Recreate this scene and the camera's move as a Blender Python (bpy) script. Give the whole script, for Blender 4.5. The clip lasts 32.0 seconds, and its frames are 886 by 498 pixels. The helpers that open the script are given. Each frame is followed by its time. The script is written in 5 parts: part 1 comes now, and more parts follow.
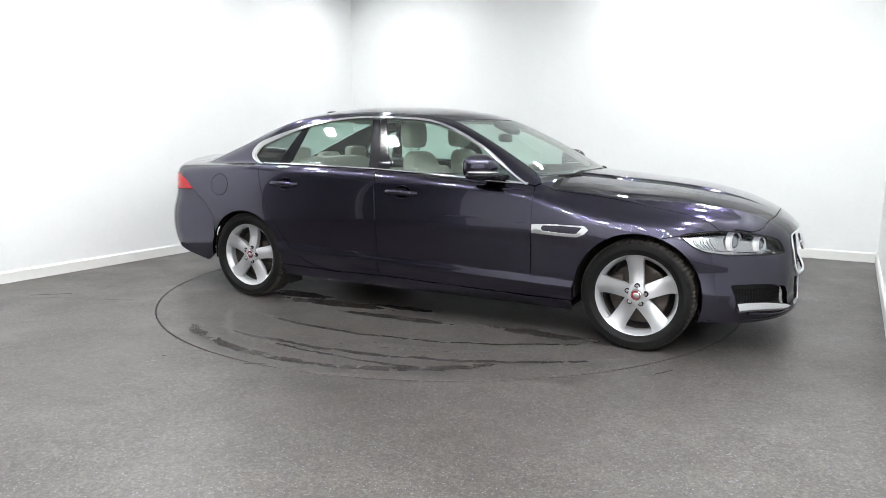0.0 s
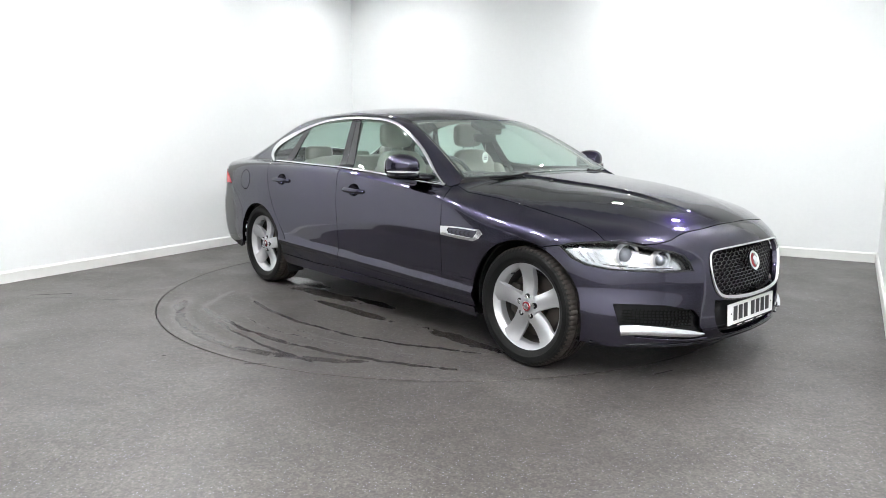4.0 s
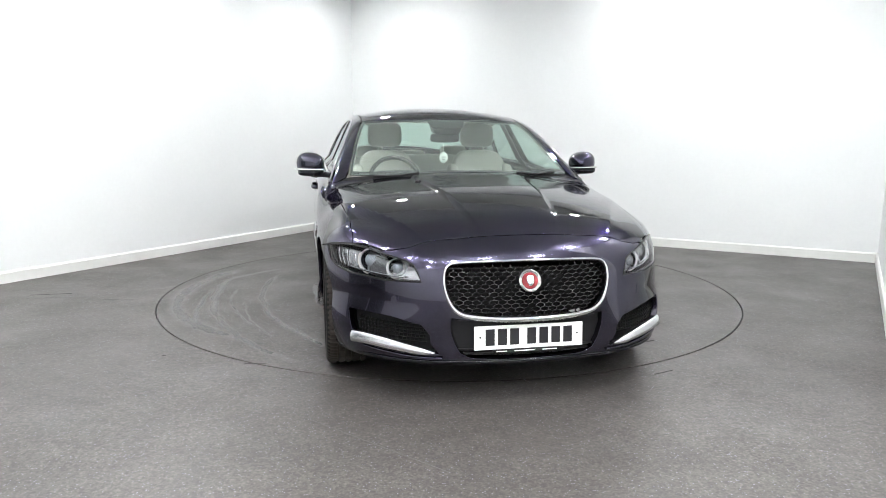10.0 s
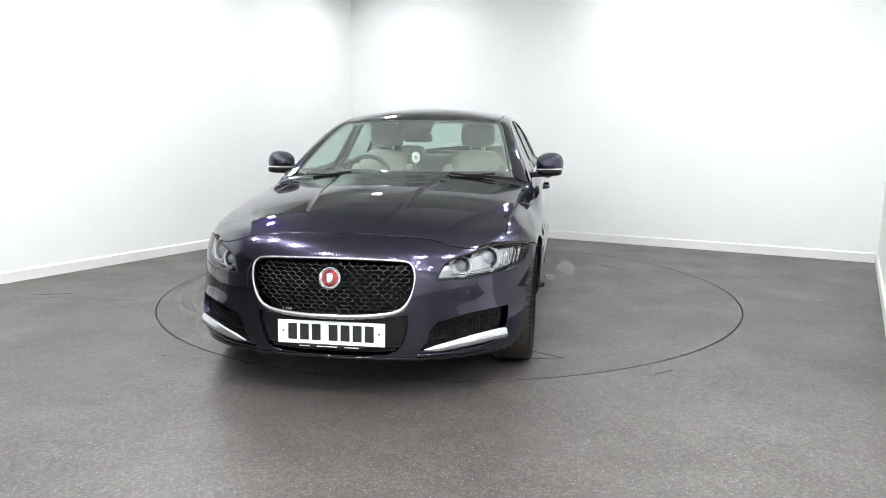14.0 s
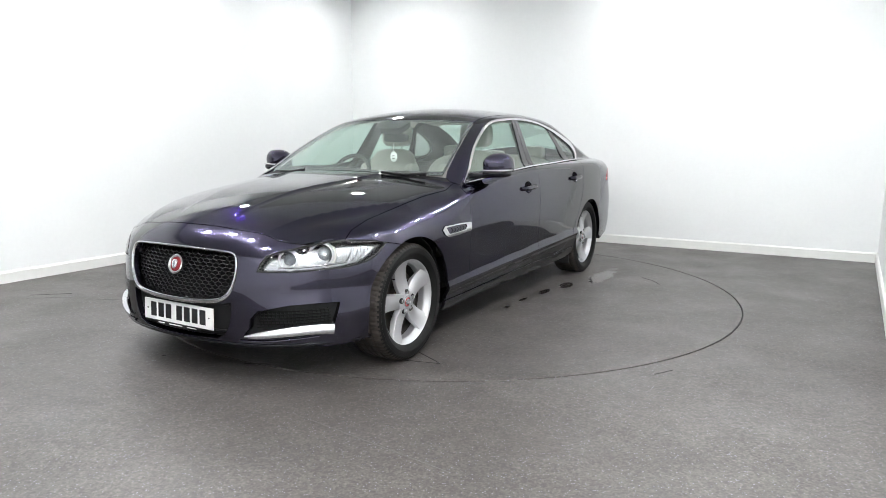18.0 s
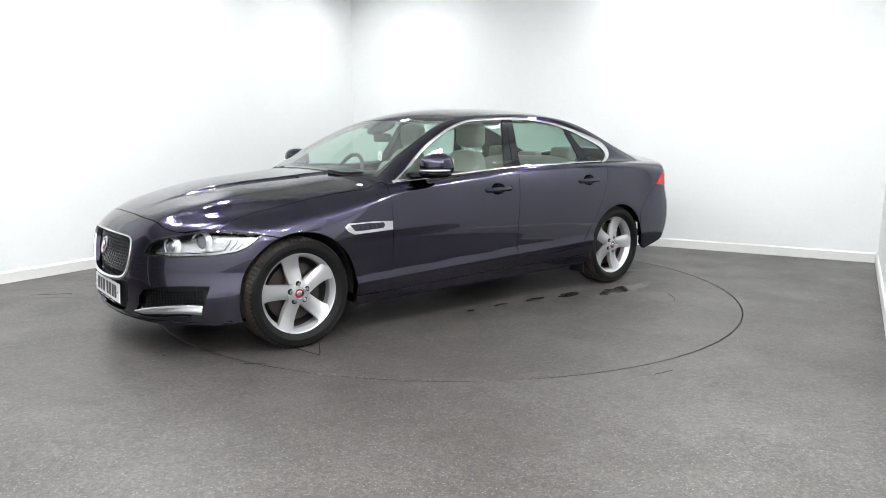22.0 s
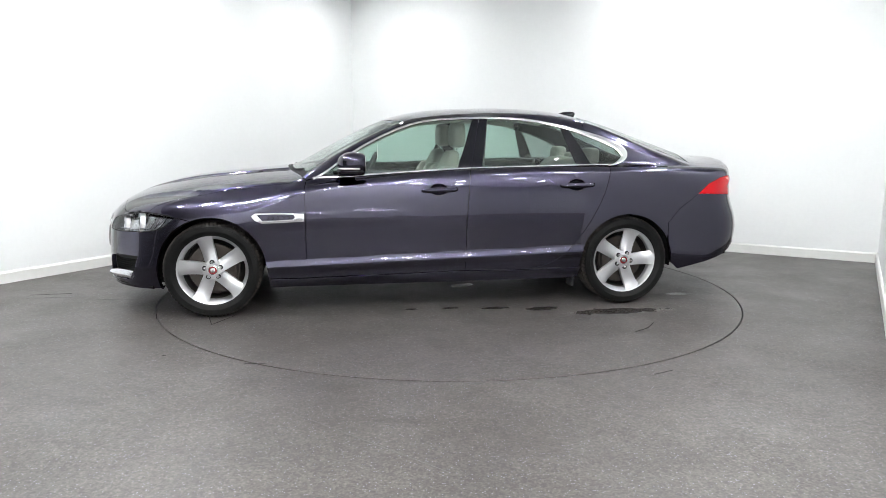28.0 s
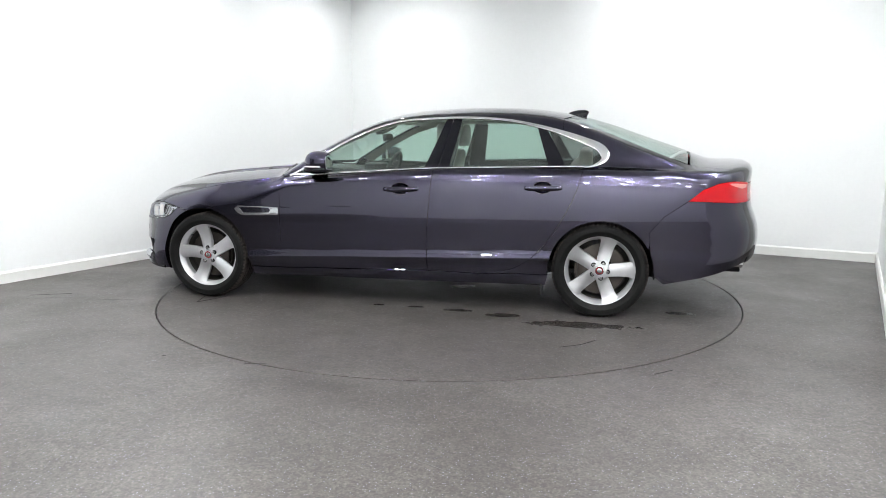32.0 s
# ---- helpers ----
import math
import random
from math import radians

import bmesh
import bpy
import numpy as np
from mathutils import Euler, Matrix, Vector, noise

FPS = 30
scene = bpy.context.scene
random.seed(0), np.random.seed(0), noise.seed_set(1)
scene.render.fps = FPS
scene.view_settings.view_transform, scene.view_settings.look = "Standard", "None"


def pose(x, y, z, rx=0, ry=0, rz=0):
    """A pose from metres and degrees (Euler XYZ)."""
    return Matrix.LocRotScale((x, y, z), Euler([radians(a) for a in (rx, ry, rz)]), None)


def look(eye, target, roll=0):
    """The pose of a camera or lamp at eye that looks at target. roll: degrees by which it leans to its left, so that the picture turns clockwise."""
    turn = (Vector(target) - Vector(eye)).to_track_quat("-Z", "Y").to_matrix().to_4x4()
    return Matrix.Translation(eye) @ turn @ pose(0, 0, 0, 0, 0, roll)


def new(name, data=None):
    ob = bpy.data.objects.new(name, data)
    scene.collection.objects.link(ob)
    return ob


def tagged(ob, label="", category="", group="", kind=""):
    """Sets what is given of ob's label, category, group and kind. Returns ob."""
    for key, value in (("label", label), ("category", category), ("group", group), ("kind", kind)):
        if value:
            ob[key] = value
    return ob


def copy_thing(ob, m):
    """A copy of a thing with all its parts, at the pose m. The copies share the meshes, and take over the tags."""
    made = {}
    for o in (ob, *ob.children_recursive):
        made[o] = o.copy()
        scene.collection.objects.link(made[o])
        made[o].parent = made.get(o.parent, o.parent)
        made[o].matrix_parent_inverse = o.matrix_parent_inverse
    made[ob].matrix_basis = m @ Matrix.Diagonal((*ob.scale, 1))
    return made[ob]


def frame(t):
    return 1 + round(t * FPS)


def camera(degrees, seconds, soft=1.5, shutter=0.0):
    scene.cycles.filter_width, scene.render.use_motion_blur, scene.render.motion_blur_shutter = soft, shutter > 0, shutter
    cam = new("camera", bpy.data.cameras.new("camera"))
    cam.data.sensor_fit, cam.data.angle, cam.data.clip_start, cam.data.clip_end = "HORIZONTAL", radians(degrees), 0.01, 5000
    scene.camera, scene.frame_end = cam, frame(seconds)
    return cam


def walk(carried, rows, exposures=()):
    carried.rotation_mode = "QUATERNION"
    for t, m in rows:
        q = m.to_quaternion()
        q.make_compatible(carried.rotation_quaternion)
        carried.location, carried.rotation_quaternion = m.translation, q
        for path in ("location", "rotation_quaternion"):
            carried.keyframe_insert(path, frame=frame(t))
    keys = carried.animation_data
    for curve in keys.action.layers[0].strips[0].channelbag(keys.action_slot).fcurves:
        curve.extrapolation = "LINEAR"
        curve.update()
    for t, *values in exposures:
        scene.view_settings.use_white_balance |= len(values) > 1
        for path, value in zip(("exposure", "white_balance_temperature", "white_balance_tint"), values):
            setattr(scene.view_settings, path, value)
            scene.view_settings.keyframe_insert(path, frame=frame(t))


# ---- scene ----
cam = camera(65.145, 32.0, soft=0.75)
EYE = (0.0, -5.65, 1.2432)
GAZE = (EYE[0] - 0.00797 * 0.98684, EYE[1] + 0.99997 * 0.98684, EYE[2] - 0.16168)
walk(cam, [(0.0, look(EYE, GAZE, 0.126)), (32.0, look(EYE, GAZE, 0.126))], [(0.0, 0.0), (32.0, 0.0)])

# ---- world and light ----
world = bpy.data.worlds.new("world")
scene.world = world
world.use_nodes = True
world.node_tree.nodes["Background"].inputs["Color"].default_value = (.05, .055, .06, 1)
world.node_tree.nodes["Background"].inputs["Strength"].default_value = 0.3
LED = 495.0


# ---- materials ----
def material(name, color, rough=.5, metal=0.0, coat=0.0, grain=0.0, scale=60.0, bump=0.0, spec=.5, glow=0.0, wear=0.0, coat_rough=.03, edge=None):
    m = bpy.data.materials.new(name)
    m.use_nodes = True
    n, l = m.node_tree.nodes, m.node_tree.links
    b = n["Principled BSDF"]
    b.inputs["Base Color"].default_value = (*color, 1)
    b.inputs["Roughness"].default_value = rough
    b.inputs["Metallic"].default_value = metal
    b.inputs["Specular IOR Level"].default_value = spec
    b.inputs["Coat Weight"].default_value = coat
    b.inputs["Coat Roughness"].default_value = coat_rough
    if edge:
        b.inputs["Specular Tint"].default_value = (*edge, 1)
    if glow:
        b.inputs["Emission Color"].default_value = (*color, 1)
        b.inputs["Emission Strength"].default_value = glow
    if grain or bump or wear:
        tc = n.new("ShaderNodeTexCoord")
        no = n.new("ShaderNodeTexNoise")
        no.inputs["Scale"].default_value = scale
        no.inputs["Detail"].default_value = 6
        l.new(tc.outputs["Object"], no.inputs["Vector"])
        if grain:
            big = n.new("ShaderNodeTexNoise")
            big.inputs["Scale"].default_value = scale / 14
            big.inputs["Detail"].default_value = 3
            l.new(tc.outputs["Object"], big.inputs["Vector"])
            mix = n.new("ShaderNodeMath")
            mix.operation = "ADD"
            l.new(no.outputs["Fac"], mix.inputs[0])
            l.new(big.outputs["Fac"], mix.inputs[1])
            ramp = n.new("ShaderNodeMapRange")
            ramp.inputs["From Min"].default_value, ramp.inputs["From Max"].default_value = .7, 1.3
            ramp.inputs["To Min"].default_value, ramp.inputs["To Max"].default_value = 1 - grain, 1 + grain
            l.new(mix.outputs[0], ramp.inputs["Value"])
            mul = n.new("ShaderNodeMix")
            mul.data_type, mul.blend_type = "RGBA", "MULTIPLY"
            mul.inputs["Factor"].default_value = 1
            mul.inputs["A"].default_value = (*color, 1)
            l.new(ramp.outputs["Result"], mul.inputs["B"])
            l.new(mul.outputs["Result"], b.inputs["Base Color"])
        if wear:
            rr = n.new("ShaderNodeMapRange")
            rr.inputs["From Min"].default_value, rr.inputs["From Max"].default_value = .3, .7
            rr.inputs["To Min"].default_value, rr.inputs["To Max"].default_value = rough - wear, rough + wear
            l.new(no.outputs["Fac"], rr.inputs["Value"])
            l.new(rr.outputs["Result"], b.inputs["Roughness"])
        if bump:
            bp = n.new("ShaderNodeBump")
            bp.inputs["Strength"].default_value = bump
            bp.inputs["Distance"].default_value = .004
            l.new(no.outputs["Fac"], bp.inputs["Height"])
            l.new(bp.outputs["Normal"], b.inputs["Normal"])
    return m


def glass(name, tint, gloss=.02, haze=0.0):
    """A thin pane: tinted see-through, a gloss that rises towards grazing, and a painted pale veil."""
    m = bpy.data.materials.new(name)
    m.use_nodes = True
    n, l = m.node_tree.nodes, m.node_tree.links
    n.clear()
    out, mix, tr, gl, lw = (n.new("ShaderNode" + k) for k in ("OutputMaterial", "MixShader", "BsdfTransparent", "BsdfGlossy", "LayerWeight"))
    tr.inputs["Color"].default_value = (*tint, 1)
    gl.inputs["Roughness"].default_value = gloss
    lw.inputs["Blend"].default_value = .5
    power, scale = n.new("ShaderNodeMath"), n.new("ShaderNodeMapRange")
    power.operation = "POWER"
    power.inputs[1].default_value = 5
    scale.inputs["To Min"].default_value, scale.inputs["To Max"].default_value = .05, 1
    l.new(lw.outputs["Facing"], power.inputs[0])
    l.new(power.outputs[0], scale.inputs["Value"])
    l.new(scale.outputs["Result"], mix.inputs[0])
    l.new(tr.outputs[0], mix.inputs[1])
    l.new(gl.outputs[0], mix.inputs[2])
    last = mix
    # pale diffuse colour mixed in to stand for haze over the glass
    if haze:
        last, film = n.new("ShaderNodeMixShader"), n.new("ShaderNodeBsdfDiffuse")
        film.inputs["Color"].default_value = (.70, .78, .74, 1)
        last.inputs[0].default_value = haze
        l.new(mix.outputs[0], last.inputs[1])
        l.new(film.outputs[0], last.inputs[2])
    l.new(last.outputs[0], out.inputs["Surface"])
    return m


def floor_material(name, streaks=(), wet=()):
    """Dark grey resin with pale flakes and a satin sheen. streaks: polished rubber arcs as (centre x, y, radius, first and last angle, width, depth);
    wet: damp patches as (x, y, half length, half width, turn)."""
    m = bpy.data.materials.new(name)
    m.use_nodes = True
    n, l = m.node_tree.nodes, m.node_tree.links
    b = n["Principled BSDF"]
    tc = n.new("ShaderNodeTexCoord")

    def put(socket, v):
        if isinstance(v, (float, int)):
            socket.default_value = v
        elif isinstance(v, tuple):
            socket.default_value = v if len(v) == len(socket.default_value) else (*v, 1)
        else:
            l.new(v, socket)

    def tex(kind, scale, **kw):
        t = n.new("ShaderNodeTex" + kind)
        t.inputs["Scale"].default_value = scale
        for k, v in kw.items():
            t.inputs[k].default_value = v
        l.new(tc.outputs["Object"], t.inputs["Vector"])
        return t

    def rng(src, a, c, d, e, smooth=False):
        r = n.new("ShaderNodeMapRange")
        if smooth:
            r.interpolation_type = "SMOOTHSTEP"
        for k, v in zip(("From Min", "From Max", "To Min", "To Max"), (a, c, d, e)):
            r.inputs[k].default_value = v
        l.new(src, r.inputs["Value"])
        return r.outputs["Result"]

    def blend(mode, fac, a, c):
        x = n.new("ShaderNodeMix")
        x.data_type, x.blend_type = "RGBA", mode
        for k, v in (("Factor", fac), ("A", a), ("B", c)):
            put(x.inputs[k], v)
        return x.outputs["Result"]

    def calc(op, a, c=0.0, d=0.0):
        x = n.new("ShaderNodeMath")
        x.operation = op
        for k, v in enumerate((a, c, d)):
            put(x.inputs[k], v)
        return x.outputs[0]

    def vec(op, a, c, out="Vector"):
        x = n.new("ShaderNodeVectorMath")
        x.operation = op
        put(x.inputs[0], a)
        put(x.inputs[1], c)
        return x.outputs[out]
    cloud = tex("Noise", .9, Detail=5)
    fine = tex("Noise", 90, Detail=4)
    flake = tex("Voronoi", 120)
    chip = tex("Voronoi", 60)
    c = blend("MIX", rng(cloud.outputs["Fac"], .3, .7, 0, 1), (.0600, .0538, .0494), (.0775, .0710, .0664))
    mottle = tex("Noise", 5, Detail=10, Roughness=.75)
    c = blend("MULTIPLY", 1.0, c, rng(mottle.outputs["Fac"], .3, .7, .72, 1.28))
    c = blend("MULTIPLY", 1.0, c, rng(fine.outputs["Fac"], .3, .7, .66, 1.34))
    speck = tex("Noise", 40, Detail=6, Roughness=.85)
    c = blend("MULTIPLY", 1.0, c, rng(speck.outputs["Fac"], .35, .65, .66, 1.34))
    pale = n.new("ShaderNodeSeparateColor")
    l.new(flake.outputs["Color"], pale.inputs[0])
    c = blend("MULTIPLY", 1.0, c, rng(pale.outputs[1], 0, 1, .72, 1.28))
    dot = calc("MULTIPLY", rng(pale.outputs[0], .84, .86, 0, 1), rng(flake.outputs["Distance"], .20, .34, 1, 0))
    c = blend("MIX", dot, c, (.27, .28, .36))
    dark = n.new("ShaderNodeSeparateColor")
    l.new(chip.outputs["Color"], dark.inputs[0])
    c = blend("MIX", rng(dark.outputs[0], .80, .9, 0, .5), c, (.03, .029, .03))
    rough = rng(cloud.outputs["Fac"], .3, .7, .42, .50)
    patchy = tex("Noise", 1.7, Detail=6, Roughness=.6)
    rough = calc("ADD", rough, rng(patchy.outputs["Fac"], .35, .65, -.07, .05))
    if streaks or wet:
        wobble = tex("Noise", 3.2, Detail=3)
        ragged = tex("Noise", 26, Detail=5, Roughness=.7)
        off = calc("ADD", rng(wobble.outputs["Fac"], .2, .8, -.022, .022), rng(ragged.outputs["Fac"], .2, .8, -.012, .012))
        total = None
        for cx, cy, r, a0, a1, wide, deep in streaks:
            v = vec("SUBTRACT", tc.outputs["Object"], (cx, cy, 0.0))
            away = calc("ABSOLUTE", calc("ADD", calc("SUBTRACT", vec("LENGTH", v, (0.0, 0.0, 0.0), "Value"), r), off))
            mid, half = radians((a0 + a1) / 2), radians(abs(a1 - a0) / 2)
            turn = vec("DOT_PRODUCT", vec("NORMALIZE", v, (0.0, 0.0, 0.0)), (math.cos(mid), math.sin(mid), 0.0), "Value")
            fade = calc("MULTIPLY", rng(away, 0, wide, deep, 0, True), rng(turn, math.cos(half), math.cos(half * .72), 0, 1, True))
            total = fade if total is None else calc("MAXIMUM", total, fade)
        broken = tex("Noise", 7, Detail=6, Roughness=.7)
        worn = calc("MULTIPLY", total, rng(broken.outputs["Fac"], .34, .52, .5, 1, True))
        c = blend("MULTIPLY", worn, c, (.48, .47, .47))
        damp = None
        for x, y, a, e, turn in wet:
            v = vec("SUBTRACT", tc.outputs["Object"], (x, y, 0.0))
            k, q = math.cos(radians(turn)), math.sin(radians(turn))
            u = vec("DOT_PRODUCT", v, (k / a, q / a, 0.0), "Value")
            w = vec("DOT_PRODUCT", v, (-q / e, k / e, 0.0), "Value")
            d = calc("SQRT", calc("ADD", calc("MULTIPLY", u, u), calc("MULTIPLY", w, w)))
            d = calc("ADD", calc("ADD", d, rng(broken.outputs["Fac"], .2, .8, -.55, .55)), rng(ragged.outputs["Fac"], .2, .8, -.22, .22))
            one = rng(d, .72, 1.15, 1, 0, True)
            damp = one if damp is None else calc("MAXIMUM", damp, one)
        c = blend("MULTIPLY", damp, c, (.60, .59, .59))
        rough = calc("ADD", calc("MULTIPLY", rough, calc("SUBTRACT", 1.0, worn)), calc("MULTIPLY", worn, .13))
        rough = calc("ADD", calc("MULTIPLY", rough, calc("SUBTRACT", 1.0, damp)), calc("MULTIPLY", damp, .07))
    l.new(c, b.inputs["Base Color"])
    l.new(rough, b.inputs["Roughness"])
    bp = n.new("ShaderNodeBump")
    bp.inputs["Strength"].default_value, bp.inputs["Distance"].default_value = .10, .002
    l.new(fine.outputs["Fac"], bp.inputs["Height"])
    l.new(bp.outputs["Normal"], b.inputs["Normal"])
    return m


def wall_material():
    m = material("wall_paint", (.82, .84, .84), .55, grain=.015, scale=30, bump=.05)
    return m


# marks on the turning deck
STREAKS = ((-.06, 1.30, 2.80, -106, -53, .036, .9), (-.10, 1.15, 3.01, -104, -50, .044, 1.0), (.20, 3.0, 4.93, -96, -80, .030, .9), (-.03, -.43, 1.69, -132, -36, .11, .7), (.20, -.65, 1.44, -150, -120, .05, .45),
           (0, .25, 1.98, -98, -60, .02, .6), (.1, .9, 2.52, -88, -62, .016, .6))
WET = ((-1.08, .97, .36, .085, 2), (-.56, .83, .13, .05, 8), (-.22, .76, .11, .035, 4), (.10, .72, .07, .022, 0), (.38, .71, .05, .02, 0), (-.50, -.92, .48, .08, 4), (.15, -1.05, .42, .05, 4), (.05, -.80, .28, .05, 3),
       (1.15, -.96, .34, .06, 0), (-.95, -.80, .32, .10, 0), (-.11, -.04, .10, .055, 20), (-1.78, .51, .09, .05, 0))
M = dict(
    floor=floor_material("floor_resin"),
    deck=floor_material("deck_resin", STREAKS, WET),
    wall=wall_material(),
    trim=material("skirting_paint", (.78, .79, .77), .4, grain=.03, scale=12),
    ceiling=material("ceiling_board", (.88, .89, .89), .8, grain=.05, scale=20),
    dark_room=material("dark_wall", (.16, .16, .165), .6, grain=.1, scale=8),
    led=material("led_diffuser", (.985, .99, 1.0), .5, glow=LED),
    seam=material("floor_seam", (.012, .012, .012), .8, grain=.2),
    paint=material("metallic_paint", (.042, .0385, .0655), .20, metal=1.0, coat=1.0, grain=.05, scale=900, coat_rough=.015, edge=(.24, .235, .26)),
    gloss=material("gloss_black", (.007, .007, .010), .08, grain=.02, scale=200, spec=.35),
    lattice=material("gloss_lattice", (.022, .022, .024), .22, coat=.6, grain=.1, scale=200),
    plastic=material("black_plastic", (.010, .010, .011), .5, grain=.15, scale=300, bump=.1, spec=.25),
    chrome=material("chrome", (.82, .82, .83), .09, metal=1, grain=.02, scale=200),
    satin=material("satin_alloy", (.74, .75, .77), .24, metal=1, grain=.03, scale=220),
    silver=material("silver_lacquer", (.50, .505, .52), .36, metal=.75, coat=.3, grain=.03, scale=120),
    rubber=material("tyre_rubber", (.006, .006, .006), .55, grain=.3, scale=90, bump=.15, spec=.16),
    # barrel colour is darkened to stand for shade behind the spokes
    barrel=material("shaded_barrel", (.045, .040, .037), .6, metal=.3, grain=.2, scale=40),
    dusty=material("dusty_tread", (.022, .017, .0135), .85, grain=.4, scale=60, bump=.3),
    well=material("wheel_well_liner", (.008, .008, .008), .9, grain=.3, scale=80, spec=.15),
    # steel colour also carries the shade inside the wheel
    steel=material("shaded_brake_steel", (.075, .066, .060), .45, metal=1, grain=.15, scale=40, wear=.1),
    rust=material("rusty_hub", (.09, .055, .035), .75, metal=.3, grain=.35, scale=50),
    pane=glass("side_glass", (.62, .76, .70), haze=.035),
    screen=glass("screen_glass", (.80, .93, .87), haze=.09),
    lens=glass("lamp_lens", (.94, .95, .96)),
    smoked=glass("smoked_glass", (.42, .48, .46), haze=.03),
    red=material("red_lens", (.46, .004, .009), .10, grain=.05, scale=150, spec=.35),
    redlit=material("clear_red_lens", (.75, .22, .21), .15),
    badge=material("red_enamel", (.24, .022, .028), .2, coat=.8),
    plate=material("plate_white", (.86, .86, .85), .35, grain=.02, scale=60),
    ink=material("plate_black", (.010, .010, .012), .4),
    bowl=material("lamp_reflector", (.62, .63, .65), .28, metal=.9),
    housing=material("lamp_housing", (.58, .585, .60), .20, metal=1, grain=.05, scale=80),
    bulb=material("lamp_glass_ball", (.26, .28, .31), .06, metal=.5, coat=1),
    leather=material("beige_leather", (.33, .32, .285), .5, grain=.06, scale=60, bump=.12),
    cloth=material("headliner_cloth", (.50, .49, .45), .9, grain=.04, scale=160),
    dash=material("dark_dash", (.030, .032, .033), .6, grain=.15, scale=150, bump=.1),
    carpet=material("dark_carpet", (.02, .02, .021), .95, grain=.3, scale=200),
    amber=material("pale_indicator", (.85, .83, .80), .15, coat=.6),
    card=material("white_card", (.85, .86, .84), .6, grain=.02),
    pale=material("pale_scratch", (.11, .108, .105), .5, grain=.25, scale=30),
    mirror=material("mirror_silver", (.88, .89, .9), .02, metal=1),
)


# ---- mesh helpers ----
def solid(name, verts, faces, mat, parent=None, label="", shade=True, vn=None, m=None):
    """One mesh object; vn: a normal for each vertex."""
    me = bpy.data.meshes.new(name)
    me.from_pydata([tuple(map(float, v)) for v in verts], [], [tuple(map(int, f)) for f in faces])
    me.validate()
    if shade:
        me.polygons.foreach_set("use_smooth", [True] * len(me.polygons))
    me.update()
    if shade and vn is None:
        me.set_sharp_from_angle(angle=radians(42))
    if vn is not None and len(vn) == len(me.vertices):
        me.normals_split_custom_set_from_vertices([tuple(map(float, v)) for v in vn])
    me.materials.append(mat)
    ob = new(name, me)
    if parent is not None:
        ob.parent = parent
    if m is not None:
        ob.matrix_basis = m
    if label:
        ob["label"] = label
    return ob


def part(name, bm, mat, parent, label="", shade=False):
    """Links a bmesh as one mesh object under a thing or a part."""
    bmesh.ops.recalc_face_normals(bm, faces=bm.faces)
    me = bpy.data.meshes.new(name)
    bm.to_mesh(me)
    bm.free()
    if shade:
        me.polygons.foreach_set("use_smooth", [True] * len(me.polygons))
        me.set_sharp_from_angle(angle=radians(38))
    me.materials.append(mat)
    ob = new(name, me)
    ob.parent = parent
    if label:
        ob["label"] = label
    return ob


def block(bm, size, at=(0, 0, 0), bevel=0.0, m=None, segments=2):
    """A bevelled box added to a bmesh."""
    mat = Matrix.Translation(at) @ (m or Matrix()) @ Matrix.Diagonal((*size, 1))
    made = bmesh.ops.create_cube(bm, size=1, matrix=mat)["verts"]
    if bevel:
        edges = list({e for v in made for e in v.link_edges})
        bmesh.ops.bevel(bm, geom=edges, offset=bevel, segments=segments, affect="EDGES", profile=.6)
    return bm


def lathe(profile, seg, axis="y", closed=False, a0=0.0, a1=2 * math.pi):
    """Verts and faces of a turned form; profile: (radius, along the axis)."""
    full = abs(a1 - a0 - 2 * math.pi) < 1e-6
    k = seg if full else seg + 1
    v, f, n = [], [], len(profile)
    for i in range(k):
        a = a0 + (a1 - a0) * i / seg
        for r, h in profile:
            c, s = r * math.cos(a), r * math.sin(a)
            v.append({"y": (c, h, s), "z": (c, s, h), "x": (h, c, s)}[axis])
    for i in range(seg):
        j = (i + 1) % k
        for q in range(n if closed else n - 1):
            w = (q + 1) % n
            f.append((i * n + q, j * n + q, j * n + w, i * n + w))
    return v, f


def pillow(size, p=.5, nu=24, nv=14, shape=None):
    """Verts and faces of a rounded cushion form of that size round the origin."""
    v, f = [], []
    sg = lambda t: math.copysign(abs(t) ** p, t)
    for j in range(nv + 1):
        e = -math.pi / 2 + math.pi * j / nv
        for i in range(nu):
            a = 2 * math.pi * i / nu
            q = [size[0] / 2 * sg(math.cos(e)) * sg(math.cos(a)), size[1] / 2 * sg(math.cos(e)) * sg(math.sin(a)), size[2] / 2 * sg(math.sin(e))]
            v.append(shape(*q) if shape else q)
    for j in range(nv):
        for i in range(nu):
            f.append((j * nu + i, j * nu + (i + 1) % nu, (j + 1) * nu + (i + 1) % nu, (j + 1) * nu + i))
    return v, f


def moved(v, m):
    return [tuple(m @ Vector(q)) for q in v]


def empty(name, m=None):
    ob = new(name)
    if m is not None:
        ob.matrix_basis = m
    return ob
# ---- room ----
RADIUS = 2.25
CORNER, EAST = Vector((-1.346, 4.220, 0)), Vector((4.27, 1.18, 0))
ALONG = Vector((-.5017, -.865, 0))
WEST_END = CORNER + ALONG * 9.6
SOUTH_END = EAST - Vector((.5, .866, 0)) * 4.4
HIGH = 3.2


